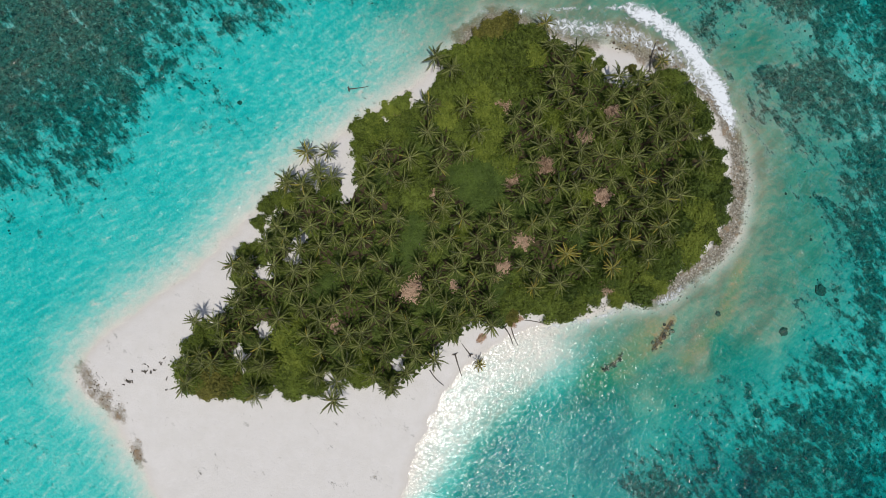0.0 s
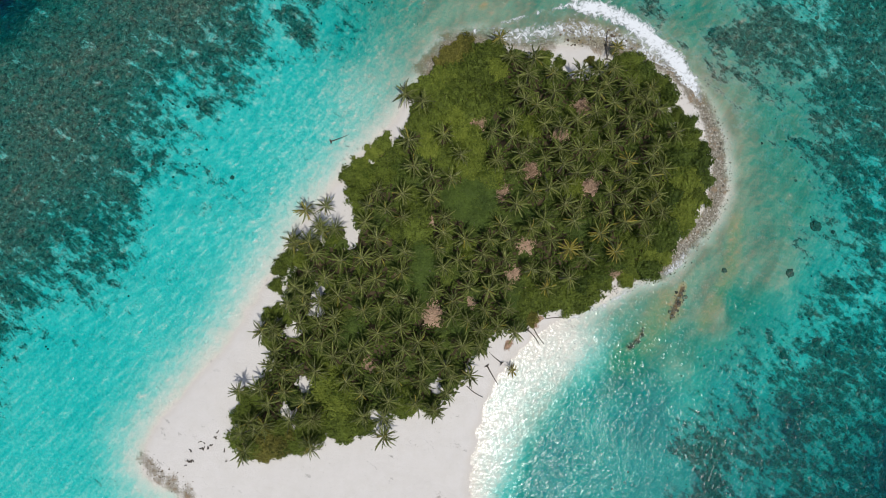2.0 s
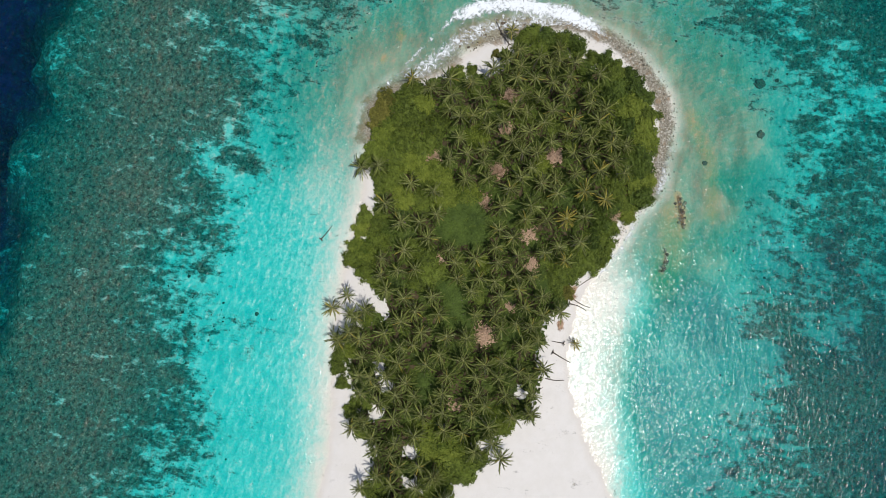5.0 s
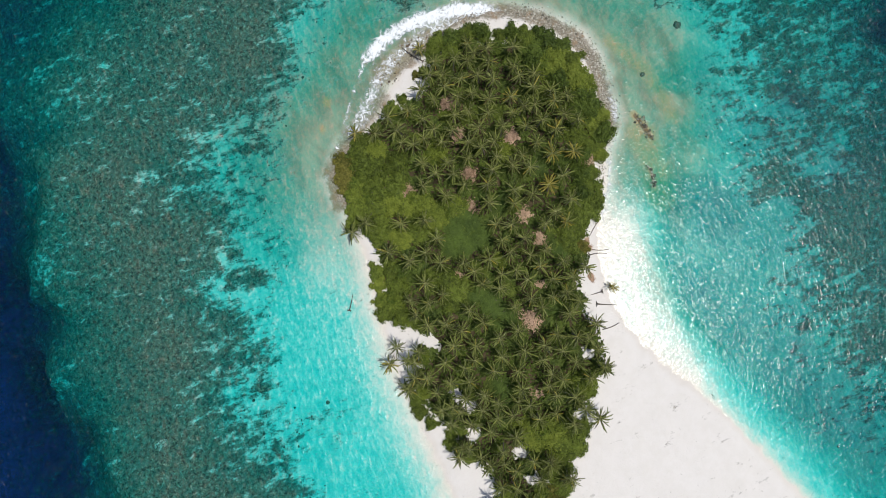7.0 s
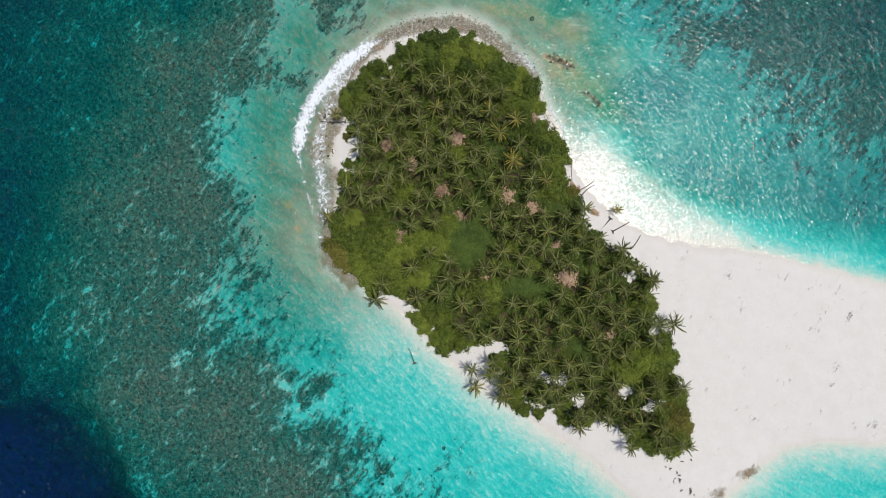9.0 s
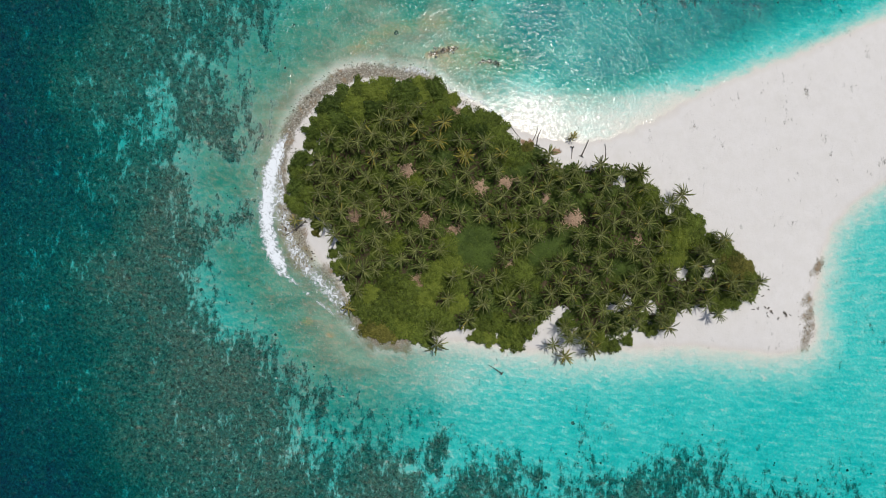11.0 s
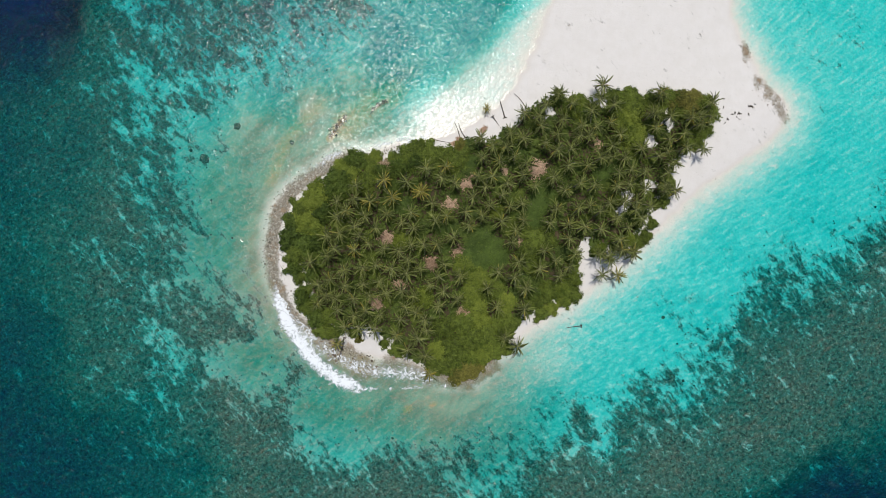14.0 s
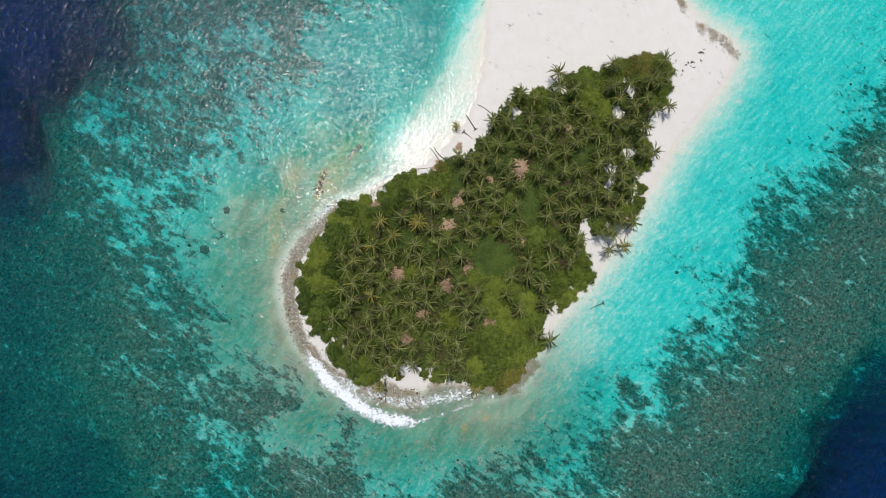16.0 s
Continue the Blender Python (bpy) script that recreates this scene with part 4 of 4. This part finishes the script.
# palms and low shrubs that fill the grove between those above
gaps, lows = [], []
cand = np.stack([r0.uniform(-35, 90, 6000), r0.uniform(-40, 75, 6000)], 1)
deep = signed(cand[:, 0], cand[:, 1], GROVE_LOOP)
for (x, y), d in zip(cand, deep):
    if d < 1.0 or any(math.hypot(x - a, y - b) < 2.6 for a, b in CLEARINGS):
        continue
    open_palm = all(math.hypot(x - a, y - b) > 4.0 for a, b in everyone) and all(math.hypot(x - a, y - b) > (c + 1.5 if k == 5 else c * 0.95) for a, b, c, k in bushes)
    if d > 2.0 and open_palm and len(gaps) < 80:
        gaps.append((x, y))
        everyone.append((x, y))
        palm(x, y, r0.uniform(0.8, 1.05), int(r0.choice([0, 1, 2])), "green", 1000 + len(gaps))
    elif len(lows) < 130 and all(math.hypot(x - a, y - b) > 3.4 for a, b in lows) and all(math.hypot(x - a, y - b) > c * 0.8 for a, b, c, _ in bushes):
        lows.append((x, y))
        shrub(x, y, r0.uniform(2.0, 3.2), "dark" if r0.rand() < 0.7 else "green", r0.uniform(0.4, 0.7), 3000 + len(lows))


def undergrowth():
    """Low leaves crowding the floor of the grove."""
    q = np.random.RandomState(8)
    n = 40000
    p = np.stack([q.uniform(-36, 92, n), q.uniform(-42, 77, n)], 1)
    keep = signed(p[:, 0], p[:, 1], GROVE_LOOP) > 0.8
    for a, b in CLEARINGS:
        keep &= np.hypot(p[:, 0] - a, p[:, 1] - b) > 2.1
    v, f = [], []
    for x, y in p[keep]:
        zz = max(ground_z(x, y), 0.1) + q.uniform(0.1, 1.2)
        for _ in range(2):
            a, s = q.uniform(0, 6.28), q.uniform(0.25, 0.6)
            c, d = math.cos(a) * s, math.sin(a) * s
            o, t = len(v), q.uniform(-0.2, 0.2, 4)
            v += [(x - c, y - d, zz + t[0]), (x + d * 0.5, y - c * 0.5, zz + t[1] + 0.1), (x + c, y + d, zz + t[2]), (x - d * 0.5, y + c * 0.5, zz + t[3] + 0.1)]
            f.append((o, o + 1, o + 2, o + 3))
    return tagged(new("undergrowth", mesh_of("undergrowth", v, f, LEAF_DARK)), "low dark green undergrowth carpeting the palm grove floor", "undergrowth", kind="stuff")


undergrowth()


# ---------------------------------------------------------------- rocks, driftwood, reef heads
def rock_verts(q, size, squash=0.6):
    bm = bmesh.new()
    bmesh.ops.create_icosphere(bm, subdivisions=1, radius=1.0)
    for w in bm.verts:
        w.co = Vector((w.co.x * size * q.uniform(0.7, 1.25), w.co.y * size * q.uniform(0.7, 1.25), w.co.z * size * squash * q.uniform(0.7, 1.2)))
    v, f = [tuple(w.co) for w in bm.verts], [tuple(w.index for w in p.verts) for p in bm.faces]
    bm.free()
    return v, f


def scatter_rocks(name, spots, mat, label, category, seed):
    """Many stones, each its own lump, in one sheet of stuff."""
    q = np.random.RandomState(seed)
    kinds = [rock_verts(q, 1.0) for _ in range(6)]
    V, F = [], []
    for x, y, s, zz in spots:
        kv, kf = kinds[q.randint(6)]
        a = q.uniform(0, 6.28)
        c, d, o = math.cos(a), math.sin(a), len(V)
        V += [(x + s * (vx * c - vy * d), y + s * (vx * d + vy * c), zz + s * vz) for vx, vy, vz in kv]
        F += [tuple(i + o for i in t) for t in kf]
    return tagged(new(name, mesh_of(name, V, F, mat)), label, category, kind="stuff")


def along(line, n, wide, q):
    p = np.array(line, float)
    seg = np.linalg.norm(np.diff(p, axis=0), axis=1)
    cum = np.r_[0, np.cumsum(seg)]
    s = q.uniform(0, cum[-1], n)
    x, y = np.interp(s, cum, p[:, 0]), np.interp(s, cum, p[:, 1])
    return x + q.normal(0, wide, n), y + q.normal(0, wide, n)


q = np.random.RandomState(4)
x, y = along(EAST_EDGE, 2200, 1.7, q)
x2, y2 = along([(75, 16), (83, 23), (68, 12), (60, 7)], 500, 1.2, q)
x3, y3 = q.uniform(46, 80, 900), q.uniform(72, 90, 900)
ok = signed(x3, y3, FLAT_LOOP) > -0.5
spots = [(a, b, abs(q.normal(0, 0.13)) + 0.06, ground_z(a, b)) for a, b in zip(np.r_[x, x2, x3[ok]], np.r_[y, y2, y3[ok]])]
scatter_rocks("beach_rubble", spots, RUBBLE, "broken grey and beige coral stones strewn along the shore", "rubble", 31)

x, y = q.uniform(40, 72, 170), q.uniform(73, 84, 170)
keep = signed(x, y, smooth_loop([(46, 74), (56, 74.5), (72, 70.5), (68, 75), (57, 79.5), (46, 79)], 3)) > 0
scatter_rocks("shore_boulders", [(a, b, abs(q.normal(0, 0.16)) + 0.14, max(ground_z(a, b), -0.1)) for a, b in zip(x[keep], y[keep])], LEDGE,
              "dark brown weathered boulders scattered over the rock flat", "rock", 35)

# dark coral heads standing on the reef and the lagoon floor
heads = []
px, py = q.uniform(-130, 185, 30000), q.uniform(-110, 175, 30000)
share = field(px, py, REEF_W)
for a, b, s in zip(px, py, share):
    g = ground_z(a, b)
    if -9 < g < -0.9 and q.rand() < np.clip(s, 0.0, 1) * 0.6 - 0.02 and s > 0.15:
        heads.append((a, b, 0.12 + abs(q.normal(0, 0.17)), g - 0.05))
scatter_rocks("coral_heads", heads, CORAL, "rounded dark coral heads covering the shallow reef", "coral", 32)


x, y = along([(82.6, 11), (79.8, 2.5)], 60, 0.6, q)
x2, y2 = along([(72.6, -1.5), (69.2, -6.5)], 30, 0.5, q)
scatter_rocks("rock_ledge", [(a, b, abs(q.normal(0, 0.22)) + 0.12, -0.33) for a, b in zip(np.r_[x, x2], np.r_[y, y2])], LEDGE,
              "brown algae-covered beach rock ledges awash in shallow water", "rock", 34)


def log_(x0, y0, x1, y1, r, zz, seed, label, roots=True, name="driftwood_log"):
    """A fallen trunk, tapered and slightly bent, with a broken root plate."""
    p = np.random.RandomState(seed)
    thing = new(name)
    thing.location = (x0, y0, zz)
    d = Vector((x1 - x0, y1 - y0, 0))
    side = Vector((-d.y, d.x, 0)).normalized() * p.uniform(-0.35, 0.35)
    line = [d * t + side * math.sin(t * 3.1) + Vector((0, 0, r * (1 - 0.4 * t))) for t in np.linspace(0, 1, 8)]
    part("trunk", mesh_of("trunk", *tube(line, np.linspace(r, r * 0.45, 8), 8), DRIFT, True), thing)
    if roots:
        for k in range(7):
            a = k * 0.9 + p.uniform(-0.3, 0.3)
            e = -d.normalized() * p.uniform(0.1, 0.5) + Vector((-d.y, d.x, 0)).normalized() * math.cos(a) * p.uniform(0.6, 1.1) + Vector((0, 0, max(math.sin(a), -0.1) * 0.8 + r))
            part("root", mesh_of("root", *tube([Vector((0, 0, r)), e * 0.5 + Vector((0, 0, r * 0.5)), e], [r * 1.1, r * 0.7, r * 0.25], 5), DRIFT), thing)
    return tagged(thing, label, "driftwood", group="fallen trunks")


log_(-14.0, 43.9, -9.6, 46.0, 0.15, 0.0, 1, "dark waterlogged trunk floating in the shallow lagoon")
log_(30.7, -12.9, 33.8, -17.6, 0.2, ground_z(31, -13), 2, "fallen palm trunk with root plate on white sand")
log_(34.4, -11.9, 31.1, -9.4, 0.15, ground_z(33, -10), 3, "thin fallen trunk lying on white sand")
log_(40.9, -2.8, 44.3, -6.6, 0.18, ground_z(41, -3), 4, "grey fallen trunk leaning to the water")
log_(42.6, -2.4, 45.6, -6.3, 0.15, ground_z(43, -3), 5, "grey fallen trunk leaning to the water", False)
log_(44.1, 0.1, 51.1, 0.9, 0.17, 0.15, 6, "bleached trunk lying along the waterline")
log_(25.6, -18.4, 30.1, -21.2, 0.16, ground_z(28, -20), 7, "fallen palm trunk lying on white sand", False)
log_(58.2, 71.0, 57.9, 78.6, 0.2, 0.3, 8, "bleached dead trunk lying over the rock flat")
for i, (x, y) in enumerate([(-45.3, -41), (-41.8, -38.6), (-39.9, -37.6), (-45.7, -42.2), (-44.1, -40.4), (-38.6, -34.7), (-36.7, -40.3), (-41.5, -37)]):
    p = np.random.RandomState(60 + i)
    for k in range(2 + i % 2):
        a, s, bx, by = p.uniform(0, 6.28), p.uniform(0.4, 1.1), x + p.normal(0, 0.6), y + p.normal(0, 0.6)
        log_(bx, by, bx + s * math.cos(a), by + s * math.sin(a), p.uniform(0.12, 0.26), ground_z(bx, by), 60 + i * 3 + k, "dark driftwood piece half buried in white sand", False)
for x, y in ((42.5, -1.2), (43.5, 0.2), (36, -7)):
    shrub(x, y, 1.5, "dry", 0.5, int(x * 7))
x, y = along([(-56, -43), (-51, -46), (-47, -49)], 130, 1.3, q)
x2, y2 = along([(-40, -56), (-38, -60)], 45, 0.8, q)
scatter_rocks("wrack_stones", [(a, b, abs(q.normal(0, 0.09)) + 0.05, ground_z(a, b)) for a, b in zip(np.r_[x, x2], np.r_[y, y2])], LEDGE,
              "brown weed and stones washed up at the sand point", "wrack", 33)


def coral_boulder(x, y, size, seed):
    """A lone weathered coral head on the lagoon floor."""
    r = np.random.RandomState(seed)
    bm = bmesh.new()
    bmesh.ops.create_icosphere(bm, subdivisions=3, radius=1.0)
    for w in bm.verts:
        d = 1 + 0.5 * noise.noise(w.co * 1.5 + Vector((seed, 0, 0))) + 0.25 * noise.noise(w.co * 4.0 + Vector((0, seed, 0)))
        w.co = Vector((w.co.x * size * d * 1.15, w.co.y * size * d, w.co.z * size * d * 0.6))
    me = bpy.data.meshes.new("coral_boulder")
    bm.to_mesh(me)
    bm.free()
    me.materials.append(CORAL)
    ob = new("coral_boulder", me)
    ob.location, ob.rotation_euler = (x, y, ground_z(x, y) + size * 0.2), (0, 0, r.uniform(0, 6.28))
    return tagged(ob, "dark rounded coral boulder standing in the shallow lagoon", "coral", group="coral boulders")


for i, (x, y, size) in enumerate([(119.2, 29.7, 1.3), (112.2, 16.6, 1.0), (93.9, 16.1, 0.6), (122, -2, 1.0), (126, -5.5, 1.1), (149.4, -24.1, 1.1), (112.8, -6.3, 0.9), (-40, 33, 0.5)]):
    coral_boulder(x, y, size, 40 + i)
